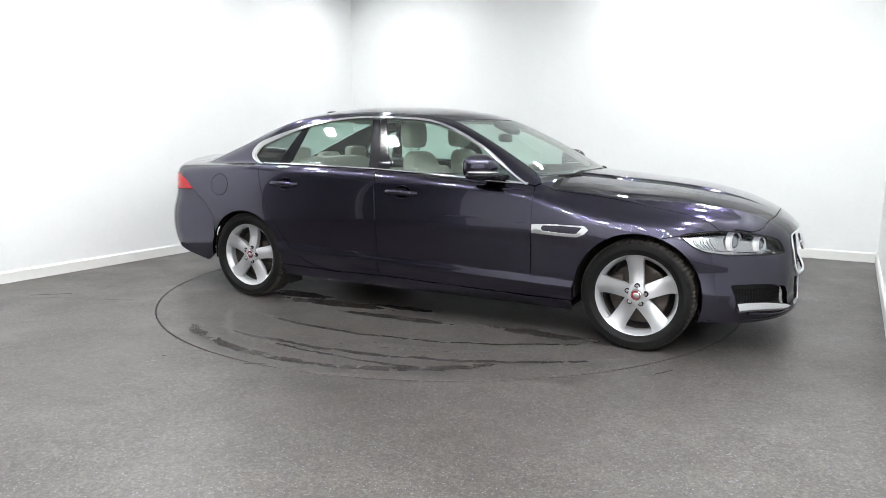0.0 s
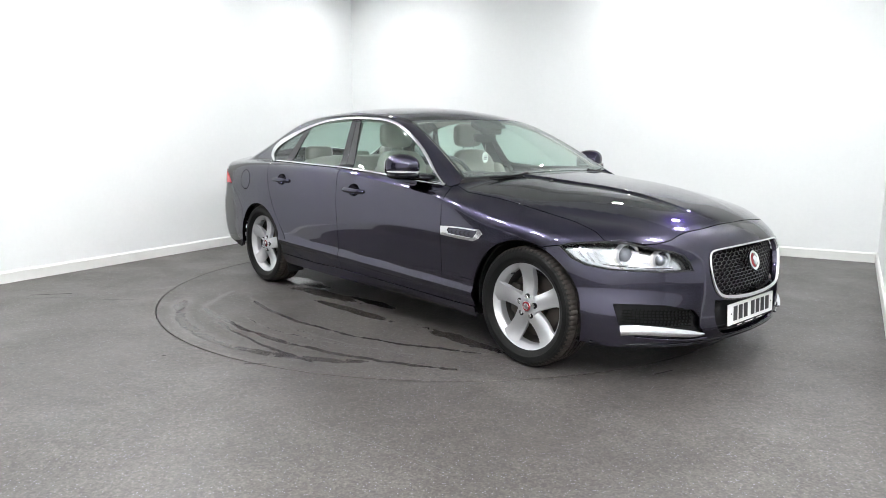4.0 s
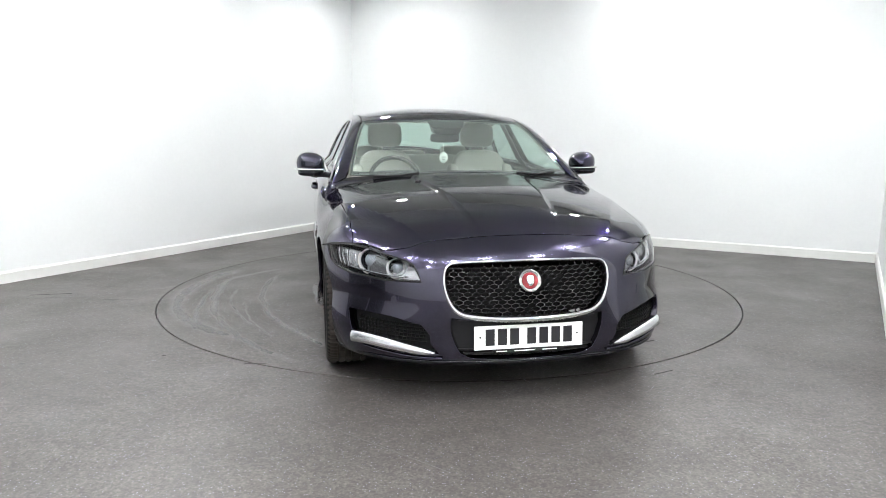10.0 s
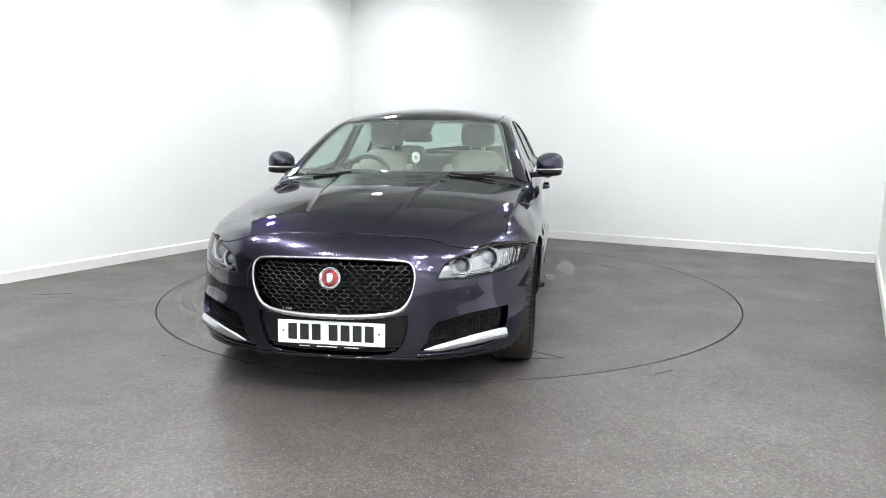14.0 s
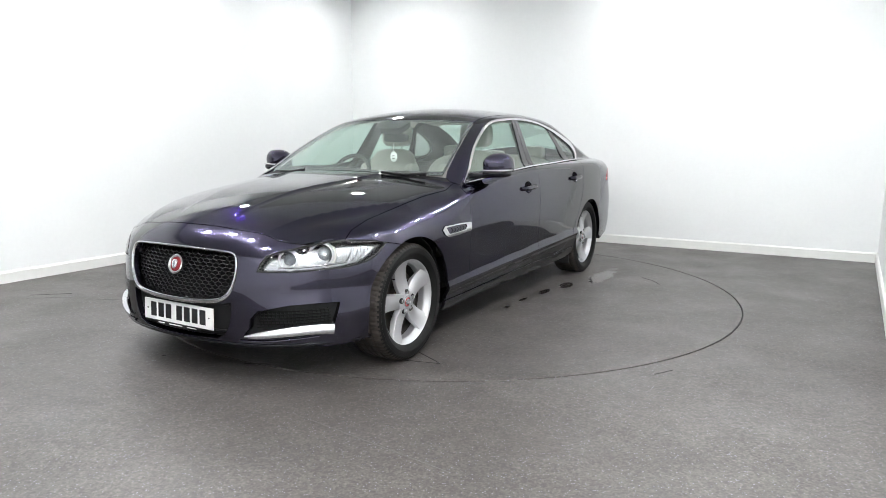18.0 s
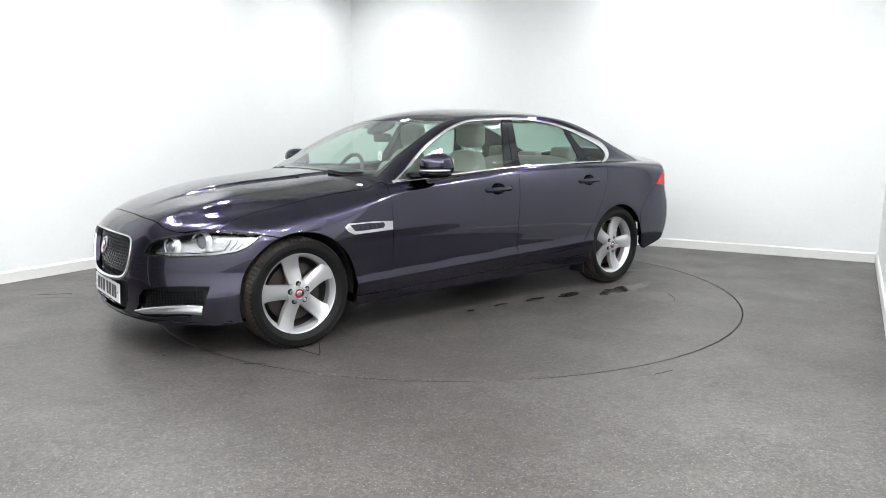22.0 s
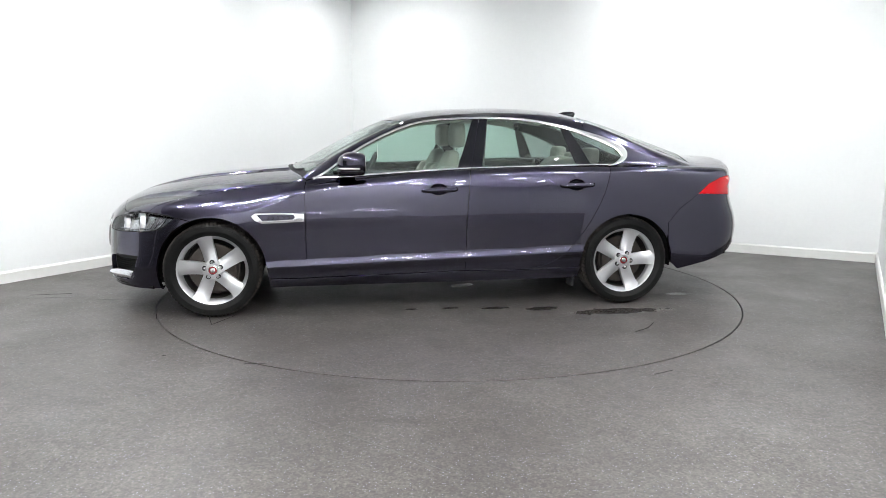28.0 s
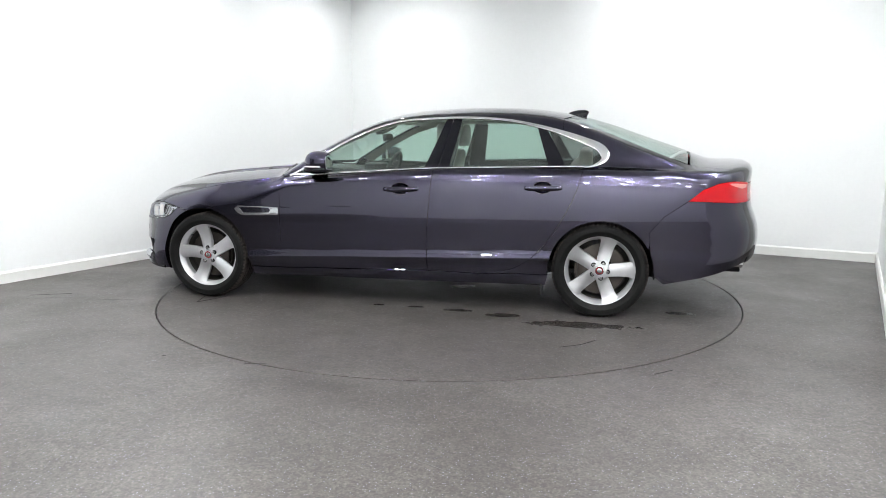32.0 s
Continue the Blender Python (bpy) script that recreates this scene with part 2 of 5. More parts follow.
def wall(name, a, b, inward, thick=.12, label=""):
    """A wall slab whose inner face runs from a to b; inward points into the room."""
    bm = bmesh.new()
    n = Vector(inward).normalized()
    low = [a, b, b - n * thick, a - n * thick]
    v = [bm.verts.new(p + Vector((0, 0, z))) for z in (0, HIGH) for p in low]
    for q in ((0, 1, 2, 3), (4, 5, 6, 7), (0, 1, 5, 4), (1, 2, 6, 5), (2, 3, 7, 6), (3, 0, 4, 7)):
        bm.faces.new([v[i] for i in q])
    ob = part(name, bm, M["wall"], None)
    return tagged(ob, label or "smooth white painted studio wall", "wall", kind="structure")


def skirting(name, a, b, inward, high=.10):
    """A white skirting board with a chamfered top."""
    n = Vector(inward).normalized()
    prof = [(0.0, 0.0), (.018, 0.0), (.018, high - .014), (.008, high), (0.0, high)]
    v = [(p + n * (u + .001) + Vector((0, 0, w))) for p in (a, b) for u, w in prof]
    k = len(prof)
    f = [(i, (i + 1) % k, k + (i + 1) % k, k + i) for i in range(k)] + [tuple(range(k)), tuple(range(2 * k - 1, k - 1, -1))]
    ob = solid(name, v, f, M["trim"], shade=False)
    return tagged(ob, "white painted skirting board along the wall", "baseboard", kind="structure")


def reflected_slats(a, b):
    """Unseen dark horizontal slats from a to b, added just before the wall for dark reflections."""
    shutter = empty("reflected_slats")
    tagged(shutter, "unseen dark grey slats added before the wall for reflections", "shutter", kind="structure")
    for i in range(28):
        bm = bmesh.new()
        block(bm, ((b - a).length, .02, .096), (0, 0, 0), .006, segments=1)
        ob = part("slat", bm, M["dark_room"], shutter)
        mid = (a + b) / 2
        ob.matrix_basis = Matrix.Translation((mid.x, mid.y, .05 + .1 * i)) @ Matrix.Rotation(math.atan2((b - a).y, (b - a).x), 4, "Z")


def rooms():
    u_left = Vector((.865, -.5017, 0))
    back = (EAST - CORNER).normalized()
    u_back = Vector((back.y, -back.x, 0))
    u_right = Vector((-.866, .5, 0))
    wall("wall_west", WEST_END, CORNER, u_left)
    wall("wall_north", CORNER - back * .13, EAST + back * .13, u_back)
    wall("wall_east", SOUTH_END, EAST, u_right)
    skirting("baseboard_west", WEST_END, CORNER, u_left)
    skirting("baseboard_north", CORNER, EAST, u_back)
    skirting("baseboard_east", SOUTH_END, EAST, u_right)
    # unseen dark slats added for door reflections, and the unseen hall behind the camera
    deep = u_back
    sw = CORNER + ALONG * 9.3
    se = sw + back * 12
    wall("wall_south", se, sw, -deep)
    ne = SOUTH_END + back * 5.2
    wall("wall_hall", se, ne, -back)
    wall("wall_return", ne, SOUTH_END + back * .14, deep)
    reflected_slats(CORNER + ALONG * 6.9 + u_left * .012, sw - ALONG * .1 + u_left * .012)
    reflected_slats(sw + back * .1 - deep * .012, sw + back * 1.75 - deep * .012)
    # ceiling
    bm = bmesh.new()
    block(bm, (24, 24, .12), (0, -4, HIGH + .06))
    tagged(part("ceiling", bm, M["ceiling"], None), "matt grey studio ceiling", "ceiling", kind="structure")


def floors():
    """The floor sheet with the round opening of the turntable, and the gap below it."""
    seg = 256
    v, f = [], []
    r0 = RADIUS + .010
    for i in range(seg):
        a = 2 * math.pi * i / seg
        c, s = math.cos(a), math.sin(a)
        k = 14 / max(abs(c), abs(s))
        v += [(r0 * c, r0 * s, -.05), (r0 * c, r0 * s, -.002), ((r0 + .002) * c, (r0 + .002) * s, 0), (k * c, k * s, 0)]
    for i in range(seg):
        j = (i + 1) % seg
        for q in range(3):
            f.append((4 * i + q, 4 * j + q, 4 * j + q + 1, 4 * i + q + 1))
    tagged(solid("floor", v, f, M["floor"], shade=False), "dark grey speckled resin floor with a satin sheen", "floor", kind="structure")
    v, f = lathe([(0.001, -.05), (RADIUS + .03, -.05)], 96, "z")
    tagged(solid("turntable_pit", v, f, M["seam"], shade=False), "dark pit under the turntable rim", "pit", kind="structure")
    # scratches and short seams in the sheet
    for k, (x, y, length, turn, w, key) in enumerate(((-1.06, -1.995, .12, 0, .006, "seam"), (-3.13, -.34, .3, 12, .007, "seam"), (-3.05, -.44, .4, 8, .02, "pale"), (-3.3, -.70, .3, 5, .015, "pale"), (-2.55, -.50, .3, 4, .012, "pale"),
                                                      (-2.5, -2.05, .35, 18, .02, "pale"), (-.35, -2.95, .9, -38, .005, "pale"), (1.15, -2.1, .14, 30, .006, "seam"), (-1.62, -1.86, .02, 0, .012, "seam"), (-2.75, -1.75, .5, 20, .012, "pale"))):
        bm = bmesh.new()
        block(bm, (length, w, .0016), (0, 0, .0008), .0005, segments=1)
        ob = part("floor_scratch", bm, M[key], None)
        ob.matrix_basis = pose(x, y, 0, rz=turn)
        tagged(ob, "short dark seam in the grey floor" if key == "seam" else "pale scuffed scratch on the grey floor", "scratch", "marks on the floor", kind="structure")


def ceiling_light(m):
    top = empty("ceiling_light", m)
    tagged(top, "small square white LED panel, unseen, set to light the room", "ceiling light", "LED panels of the ceiling")
    bm = bmesh.new()
    for x, y, a, b in ((0, .08, .18, .02), (0, -.08, .18, .02), (.08, 0, .02, .14), (-.08, 0, .02, .14)):
        block(bm, (a, b, .03), (x, y, 0), .003, segments=1)
    part("frame", bm, M["trim"], top, "white metal frame")
    bm = bmesh.new()
    block(bm, (.14, .14, .008), (0, 0, -.008), .001, segments=1)
    part("diffuser", bm, M["led"], top, "glowing diffuser")
    return top


def lights():
    """Small square LED panels, all unseen, most of them over the camera's side of the turntable."""
    yaw = math.degrees(math.atan2((EAST - CORNER).y, (EAST - CORNER).x))
    first = None
    # glints placed many of these; the rest are added fill for walls, floor and flanks
    for x, y in ((-.95, 2.75), (-2.6, 1.2), (2.75, .0), (1.95, 1.45), (-2.5, .1), (-2.55, -1.5), (2.0, -2.25), (-2.1, -2.3), (1.65, -3.5), (-1.75, -3.5), (.77, -4.9),
                 (-1.16, -4.3), (2.75, -.85), (.6, -3.9), (-.3, -4.3), (.9, -5.9), (2.0, -6.2), (2.6, -5.2), (-3.2, -1.0), (4.0, -4.5), (-1.7, -5.5), (-.1, -6.35), (.7, -6.8), (1.5, -7.2), (2.4, -7.6), (3.4, -6.2)):
        m = pose(x, y, HIGH - .02, rz=yaw)
        if first is None:
            first = ceiling_light(m)
        else:
            copy_thing(first, m)


def wall_sensor():
    """A small dark-rimmed dome high on the wall, of which only the lowest edge shows."""
    top = empty("wall_sensor", pose(-1.32, 4.12, 3.13))
    tagged(top, "small white dome sensor high on the wall", "sensor")
    v, f = lathe([(0.0, -.05), (.04, -.045), (.07, -.02), (.075, 0), (.075, .03), (0, .03)], 32, "z")
    solid("dome", v, f, M["housing"], top)
    v, f = lathe([(.078, .0), (.085, .0), (.085, .02), (.078, .02)], 32, "z", closed=True)
    solid("ring", v, f, M["trim"], top)


rooms()
floors()
lights()
wall_sensor()
# ---- the form of the car body ----
def spline(*pts):
    """Natural cubic spline through (x, y) pairs, straight beyond its ends."""
    pts = sorted(pts)
    X, Y = np.array([p[0] for p in pts], float), np.array([p[1] for p in pts], float)
    n = len(X)
    h = np.diff(X)
    A, b = np.eye(n), np.zeros(n)
    for i in range(1, n - 1):
        A[i, i - 1], A[i, i], A[i, i + 1] = h[i - 1], 2 * (h[i - 1] + h[i]), h[i]
        b[i] = 6 * ((Y[i + 1] - Y[i]) / h[i] - (Y[i] - Y[i - 1]) / h[i - 1])
    M = np.linalg.solve(A, b)
    s0 = (Y[1] - Y[0]) / h[0] - h[0] * M[1] / 6
    s1 = (Y[-1] - Y[-2]) / h[-1] + h[-1] * M[-2] / 6

    def at(x):
        x = np.asarray(x, float)
        i = np.clip(np.searchsorted(X, x) - 1, 0, n - 2)
        a, c = X[i + 1] - x, x - X[i]
        y = (M[i] * a ** 3 + M[i + 1] * c ** 3) / (6 * h[i]) + (Y[i] / h[i] - M[i] * h[i] / 6) * a + (Y[i + 1] / h[i] - M[i + 1] * h[i] / 6) * c
        return np.where(x < X[0], Y[0] + s0 * (x - X[0]), np.where(x > X[-1], Y[-1] + s1 * (x - X[-1]), y))
    return at


def smax(a, b, k):
    h = np.clip(0.5 + 0.5 * (a - b) / k, 0, 1)
    return b + (a - b) * h + k * h * (1 - h)


def step(a, b, x):
    t = np.clip((x - a) / (b - a), 0, 1)
    return t * t * (3 - 2 * t)


HALF = spline((-2.6, .83), (-2.3, .878), (-2.0, .912), (-1.5, .938), (-1, .94), (0, .936), (.8, .936), (1.2, .94), (1.5, .936), (1.8, .918), (2.05, .885), (2.3, .83))
FLANK = spline((.12, -.085), (.25, -.04), (.36, -.014), (.5, -.006), (.65, 0), (.78, -.004), (.9, -.018), (1.0, -.045), (1.1, -.09))
SHOULDER = spline((-2.6, .93), (-2.3, .972), (-2.0, .985), (-1.6, .987), (-1, .984), (-.37, .974), (.23, .94), (.85, .89), (1.2, .845), (1.5, .80), (1.75, .745), (1.95, .69), (2.15, .61), (2.35, .5))
DECK = spline((-2.62, 1.075), (-2.5, 1.09), (-2.35, 1.09), (-2.0, 1.11), (-1.5, 1.16), (0, 1.17), (.6, 1.06), (.8, 1.012), (.95, 1.0), (1.1, .99), (1.3, .97), (1.5, .952), (1.75, .917), (1.95, .873), (2.1, .832), (2.2, .800), (2.3, .76))
NOSE = spline((.10, 2.12), (.16, 2.25), (.22, 2.31), (.3, 2.325), (.42, 2.328), (.55, 2.322), (.65, 2.305), (.72, 2.28), (.80, 2.215), (.9, 2.07))
TAIL = spline((.15, -2.40), (.3, -2.53), (.42, -2.60), (.55, -2.62), (.66, -2.60), (.75, -2.565), (.88, -2.545), (.98, -2.555), (1.06, -2.58), (1.2, -2.62))
BELLY = spline((-2.6, .36), (-2.29, .29), (-1.885, .205), (-1.5, .2), (-1.0, .19), (0, .185), (1.08, .18), (1.6, .15), (1.9, .15), (2.1, .165), (2.35, .19))
ROOF = spline((-2.6, .95), (-2.31, 1.06), (-2.05, 1.155), (-1.79, 1.245), (-1.53, 1.335), (-1.28, 1.402), (-1.04, 1.442), (-.79, 1.46), (-.555, 1.463), (-.32, 1.456), (-.04, 1.434), (.19, 1.386), (.375, 1.314), (.603, 1.205), (.786, 1.106), (1.0, .985), (1.2, .872))


def body(x, y, z):
    """Signed distance-like form of the painted car body: negative inside."""
    ay = np.abs(y)
    w = HALF(x)
    sh = SHOULDER(x)
    zc = .372 - .031 * x
    u = z - zc
    ledge = .016 * (1 - step(0, .055, u)) * step(-.05, -.002, u) * step(1.75, 1.2, x) * step(-1.75, -1.2, x)
    wing = .004 * step(.007, -.007, z - (.742 - .026 * x)) * step(.05, .12, z - (.742 - .026 * x) + .17) * step(.0, .5, x) * step(1.3, 1.0, x)
    side = ay - (w + FLANK(z) * (1 - .5 * step(-1.6, -1.9, x) * step(.5, .4, z)) + ledge + wing)
    ridge = .31 - .13 * (x - 1.2)
    bulge = .013 * (1 - np.clip((ay - ridge) / .040, 0, 1)) ** 2 * step(2.2, 1.7, x) * step(.75, .95, x)
    flank = np.minimum(.80, .77 - .46 * (x - 1.45))
    bulge = bulge + .015 * (1 - np.clip((ay - flank) / .080, 0, 1)) ** 2 * step(2.25, 1.95, x) * step(.75, .95, x)
    q = np.minimum(ay / w, 1.3)
    top = z - (sh + (DECK(x) - .014 - sh) * (1 - q ** 2.3) + bulge)
    k = .03 + .15 * step(.7, 1.3, x) + .05 * step(-1.7, -2.3, x)
    f = smax(side, top, k)
    f = smax(f, (x - (NOSE(z) - .25 * y * y - (.50 - .12 * step(.50, .34, z)) * ay ** 4)) * .9, .12)
    f = smax(f, (TAIL(z) + .19 * y * y + .26 * ay ** 4 - x) * .95, .10)
    f = smax(f, BELLY(x) - z, .03)
    g = smax(ay - (.826 - .475 * (z - 1.0) - .035 * np.maximum(0, -x - .9) ** 2), (z - ROOF(x) + (.17 + .09 * step(-1.1, -1.7, x)) * y * y) * .9, .05)
    g = np.maximum(np.maximum(g, .90 - z), -2.36 - x)
    return -smax(-f, -g, .02)


def cast(o, d, far=3.0, steps=70):
    """The outermost place where rays from o along d leave the body."""
    o, d = np.asarray(o, float), np.asarray(d, float)
    hi = np.full(len(o), far)
    lo = np.zeros(len(o))
    found = np.zeros(len(o), bool)
    for s in np.linspace(far, 0, steps):
        p = o + d * s
        inside = body(p[:, 0], p[:, 1], p[:, 2]) < 0
        new_hit = inside & ~found
        lo[new_hit] = s
        found |= inside
        hi[~found] = s
    for _ in range(22):
        m = (lo + hi) / 2
        p = o + d * m[:, None]
        inside = body(p[:, 0], p[:, 1], p[:, 2]) < 0
        lo, hi = np.where(inside, m, lo), np.where(inside, hi, m)
    return o + d * lo[:, None]


def normals(p):
    e = 1e-3
    g = np.stack([body(*(p + v).T) - body(*(p - v).T) for v in np.eye(3) * e], 1)
    return g / np.linalg.norm(g, axis=1)[:, None]
# ---- the car's skin: charts, panels, strips ----
class Section:
    """Rays from the car's long axis, square to it."""
    def flat(self, p):
        return np.stack([p[:, 0], np.arctan2(p[:, 2] - .45, p[:, 1]) * .8], 1)

    def rays(self, q):
        a = q[:, 1] / .8
        o = np.stack([q[:, 0], np.zeros(len(q)), np.full(len(q), .45)], 1)
        return o, np.stack([np.zeros(len(q)), np.cos(a), np.sin(a)], 1)


class Ball:
    """Rays from one place inside the car; way: 1 round the nose, -1 round the tail."""
    def __init__(self, c, way):
        self.c, self.way = np.array(c), way

    def flat(self, p):
        d = p - self.c
        return np.stack([np.arctan2(d[:, 1], d[:, 0] * self.way) * .9, np.arctan2(d[:, 2], np.hypot(d[:, 0], d[:, 1])) * .9], 1)

    def rays(self, q):
        a, e = q[:, 0] / .9, q[:, 1] / .9
        d = np.stack([np.cos(a) * np.cos(e) * self.way, np.sin(a) * np.cos(e), np.sin(e)], 1)
        return np.repeat(self.c[None], len(q), 0), d


SEC, NOSE_BALL, TAIL_BALL = Section(), Ball((1.25, 0, .45), 1), Ball((-1.45, 0, .55), -1)


def side(*xz):
    """Places on the left flank, by (x, z)."""
    o = np.array([(x, 0, z) for x, z in xz], float)
    return cast(o, np.repeat([[0, 1.0, 0]], len(o), 0), 1.3)


def top(*xy):
    """Places on the upper side, by (x, y)."""
    o = np.array([(x, y, .5) for x, y in xy], float)
    return cast(o, np.repeat([[0, 0, 1.0]], len(o), 0), 1.3)


def front(*yz):
    o = np.array([(1.2, y, z) for y, z in yz], float)
    return cast(o, np.repeat([[1.0, 0, 0]], len(o), 0), 1.6)


def tail(*yz):
    o = np.array([(-1.4, y, z) for y, z in yz], float)
    return cast(o, np.repeat([[-1.0, 0, 0]], len(o), 0), 1.6)


def near(chart, *xyz):
    """The skin's places that a chart gives to places close by."""
    o, d = chart.rays(chart.flat(np.array(xyz, float)))
    return cast(o, d)


def arch(cx, cz, r, a0, a1, n=24):
    a = np.radians(np.linspace(a0, a1, n))
    return side(*zip(cx + r * np.cos(a), cz + r * np.sin(a)))


def ellipse(x, z, a, b, n=28):
    return side(*[(x + a * math.cos(t), z + b * math.sin(t)) for t in np.linspace(0, 2 * math.pi, n, endpoint=False)])


def flip(p):
    return np.asarray(p) * np.array([1, -1, 1])


def bowed(p, n=4):
    """Catmull-Rom refinement of an open row of places."""
    p = np.asarray(p, float)
    e = np.vstack([2 * p[0] - p[1], p, 2 * p[-1] - p[-2]])
    out = []
    for i in range(1, len(e) - 2):
        for k in range(n):
            t = k / n
            out.append(.5 * (2 * e[i] + (e[i + 1] - e[i - 1]) * t + (2 * e[i - 1] - 5 * e[i] + 4 * e[i + 1] - e[i + 2]) * t * t + (3 * e[i] - e[i - 1] - 3 * e[i + 1] + e[i + 2]) * t ** 3))
    return np.array(out + [e[-2]])


def ring(p, n=4):
    """Catmull-Rom refinement of a closed row of places."""
    p = np.asarray(p, float)
    return bowed(np.vstack([p[-1:], p, p[:2]]), n)[n:-n - 1]


def within(poly, q):
    """Which points q lie inside the closed outline poly."""
    a, b = poly, np.roll(poly, -1, 0)
    inside = np.zeros(len(q), bool)
    for (x0, y0), (x1, y1) in zip(a, b):
        if y0 == y1:
            continue
        cross = ((y0 > q[:, 1]) != (y1 > q[:, 1])) & (q[:, 0] < (x1 - x0) * (q[:, 1] - y0) / (y1 - y0) + x0)
        inside ^= cross
    return inside


def dense(loop, h):
    """A closed row of places, cut finer than h."""
    out = []
    for a, b in zip(loop, np.roll(loop, -1, 0)):
        n = max(1, int(math.ceil(np.linalg.norm(b - a) / h)))
        out += [a + (b - a) * i / n for i in range(n)]
    return np.array(out)


def clearance(loop, q):
    """How far the points q are from the closed outline."""
    best = np.full(len(q), 1e9)
    for a, b in zip(loop, np.roll(loop, -1, 0)):
        d = b - a
        t = np.clip(((q - a) @ d) / max(d @ d, 1e-12), 0, 1)
        best = np.minimum(best, np.hypot(*(q - a - t[:, None] * d).T))
    return best


def patch(chart, outline, holes=(), h=.03, gap=.003, lip=.018, sink=0.0):
    """A panel of the skin inside an outline: verts, faces, normals. gap: how far it stays from its outline, lip: the depth of its turned edge."""
    from mathutils.geometry import delaunay_2d_cdt
    loops, pts, edges = [], [], []
    for k, loop in enumerate((outline, *holes)):
        loop = dense(np.asarray(loop, float), h)
        if gap:
            n = normals(loop)
            way = np.roll(loop, -1, 0) - np.roll(loop, 1, 0)
            flat = chart.flat(loop)
            area = np.sum(flat[:, 0] * np.roll(flat[:, 1], -1) - np.roll(flat[:, 0], -1) * flat[:, 1])
            inw = np.cross(n, way)
            inw /= np.linalg.norm(inw, axis=1)[:, None] + 1e-9
            moved_loop = loop + inw * gap
            if k == 0:
                better = within(flat, chart.flat(moved_loop)).mean() > .5
            else:
                better = within(flat, chart.flat(moved_loop)).mean() < .5
            loop = moved_loop if better else loop - inw * gap
        loops.append(chart.flat(loop))
    for loop in loops:
        s = len(pts)
        pts += list(loop)
        edges += [(s + i, s + (i + 1) % len(loop)) for i in range(len(loop))]
    lo, hi = loops[0].min(0), loops[0].max(0)
    xs, ys = np.arange(lo[0] + h / 2, hi[0], h), np.arange(lo[1] + h / 2, hi[1], h * .9)
    gx, gy = np.meshgrid(xs, ys)
    gx = gx + (np.arange(len(ys)) % 2)[:, None] * h / 2
    grid = np.stack([gx.ravel(), gy.ravel()], 1)
    keep = within(loops[0], grid)
    for hole in loops[1:]:
        keep &= ~within(hole, grid)
    grid = grid[keep]
    for loop in loops:
        if len(grid):
            grid = grid[clearance(loop, grid) > h * .55]
    pts = pts + list(grid)
    cv, _, cf, *_ = delaunay_2d_cdt([Vector(p) for p in pts], edges, [], 0, 1e-6)
    flat = np.array([tuple(p) for p in cv])
    tri = np.array([t for t in cf if len(t) == 3])
    mid = flat[tri].mean(1)
    keep = within(loops[0], mid)
    for hole in loops[1:]:
        keep &= ~within(hole, mid)
    tri = tri[keep]
    used = np.unique(tri)
    remap = np.full(len(flat), -1)
    remap[used] = np.arange(len(used))
    flat, tri = flat[used], remap[tri]
    o, d = chart.rays(flat)
    v = cast(o, d)
    n = normals(v)
    fn = np.cross(v[tri[:, 1]] - v[tri[:, 0]], v[tri[:, 2]] - v[tri[:, 0]])
    if np.sum(fn * n[tri[:, 0]]) < 0:
        tri = tri[:, ::-1]
    v = v - n * sink
    faces = [tuple(t) for t in tri]
    if lip:
        count = {}
        for a, b, c in tri:
            for e in ((a, b), (b, c), (c, a)):
                count[e] = count.get(e, 0) + 1
        rim = [e for e in count if (e[1], e[0]) not in count]
        ids = sorted({i for e in rim for i in e})
        out = {i: np.zeros(3) for i in ids}
        for a, b in rim:
            t = np.cross(v[b] - v[a], n[a])
            out[a] += t
            out[b] += t
        base = len(v)
        where = {i: base + 2 * k for k, i in enumerate(ids)}
        more, morn = [], []
        for i in ids:
            t = out[i] / (np.linalg.norm(out[i]) + 1e-12)
            more += [v[i] + t * .0018 - n[i] * .0022, v[i] + t * .0018 - n[i] * lip]
            morn += [t, t]
        v, n = np.vstack([v, more]), np.vstack([n, morn])
        for a, b in rim:
            faces += [(a, where[a], where[b], b), (where[a], where[a] + 1, where[b] + 1, where[b])]
    return v, faces, n


def mirrored(p):
    v, f, n = p
    return flip(v), [tuple(reversed(t)) for t in f], flip(n)


def joined(*ps):
    v, f, n, s = [], [], [], 0
    for a, b, c in ps:
        v.append(a)
        n.append(c)
        f += [tuple(i + s for i in t) for t in b]
        s += len(a)
    return np.vstack(v), f, np.vstack(n)


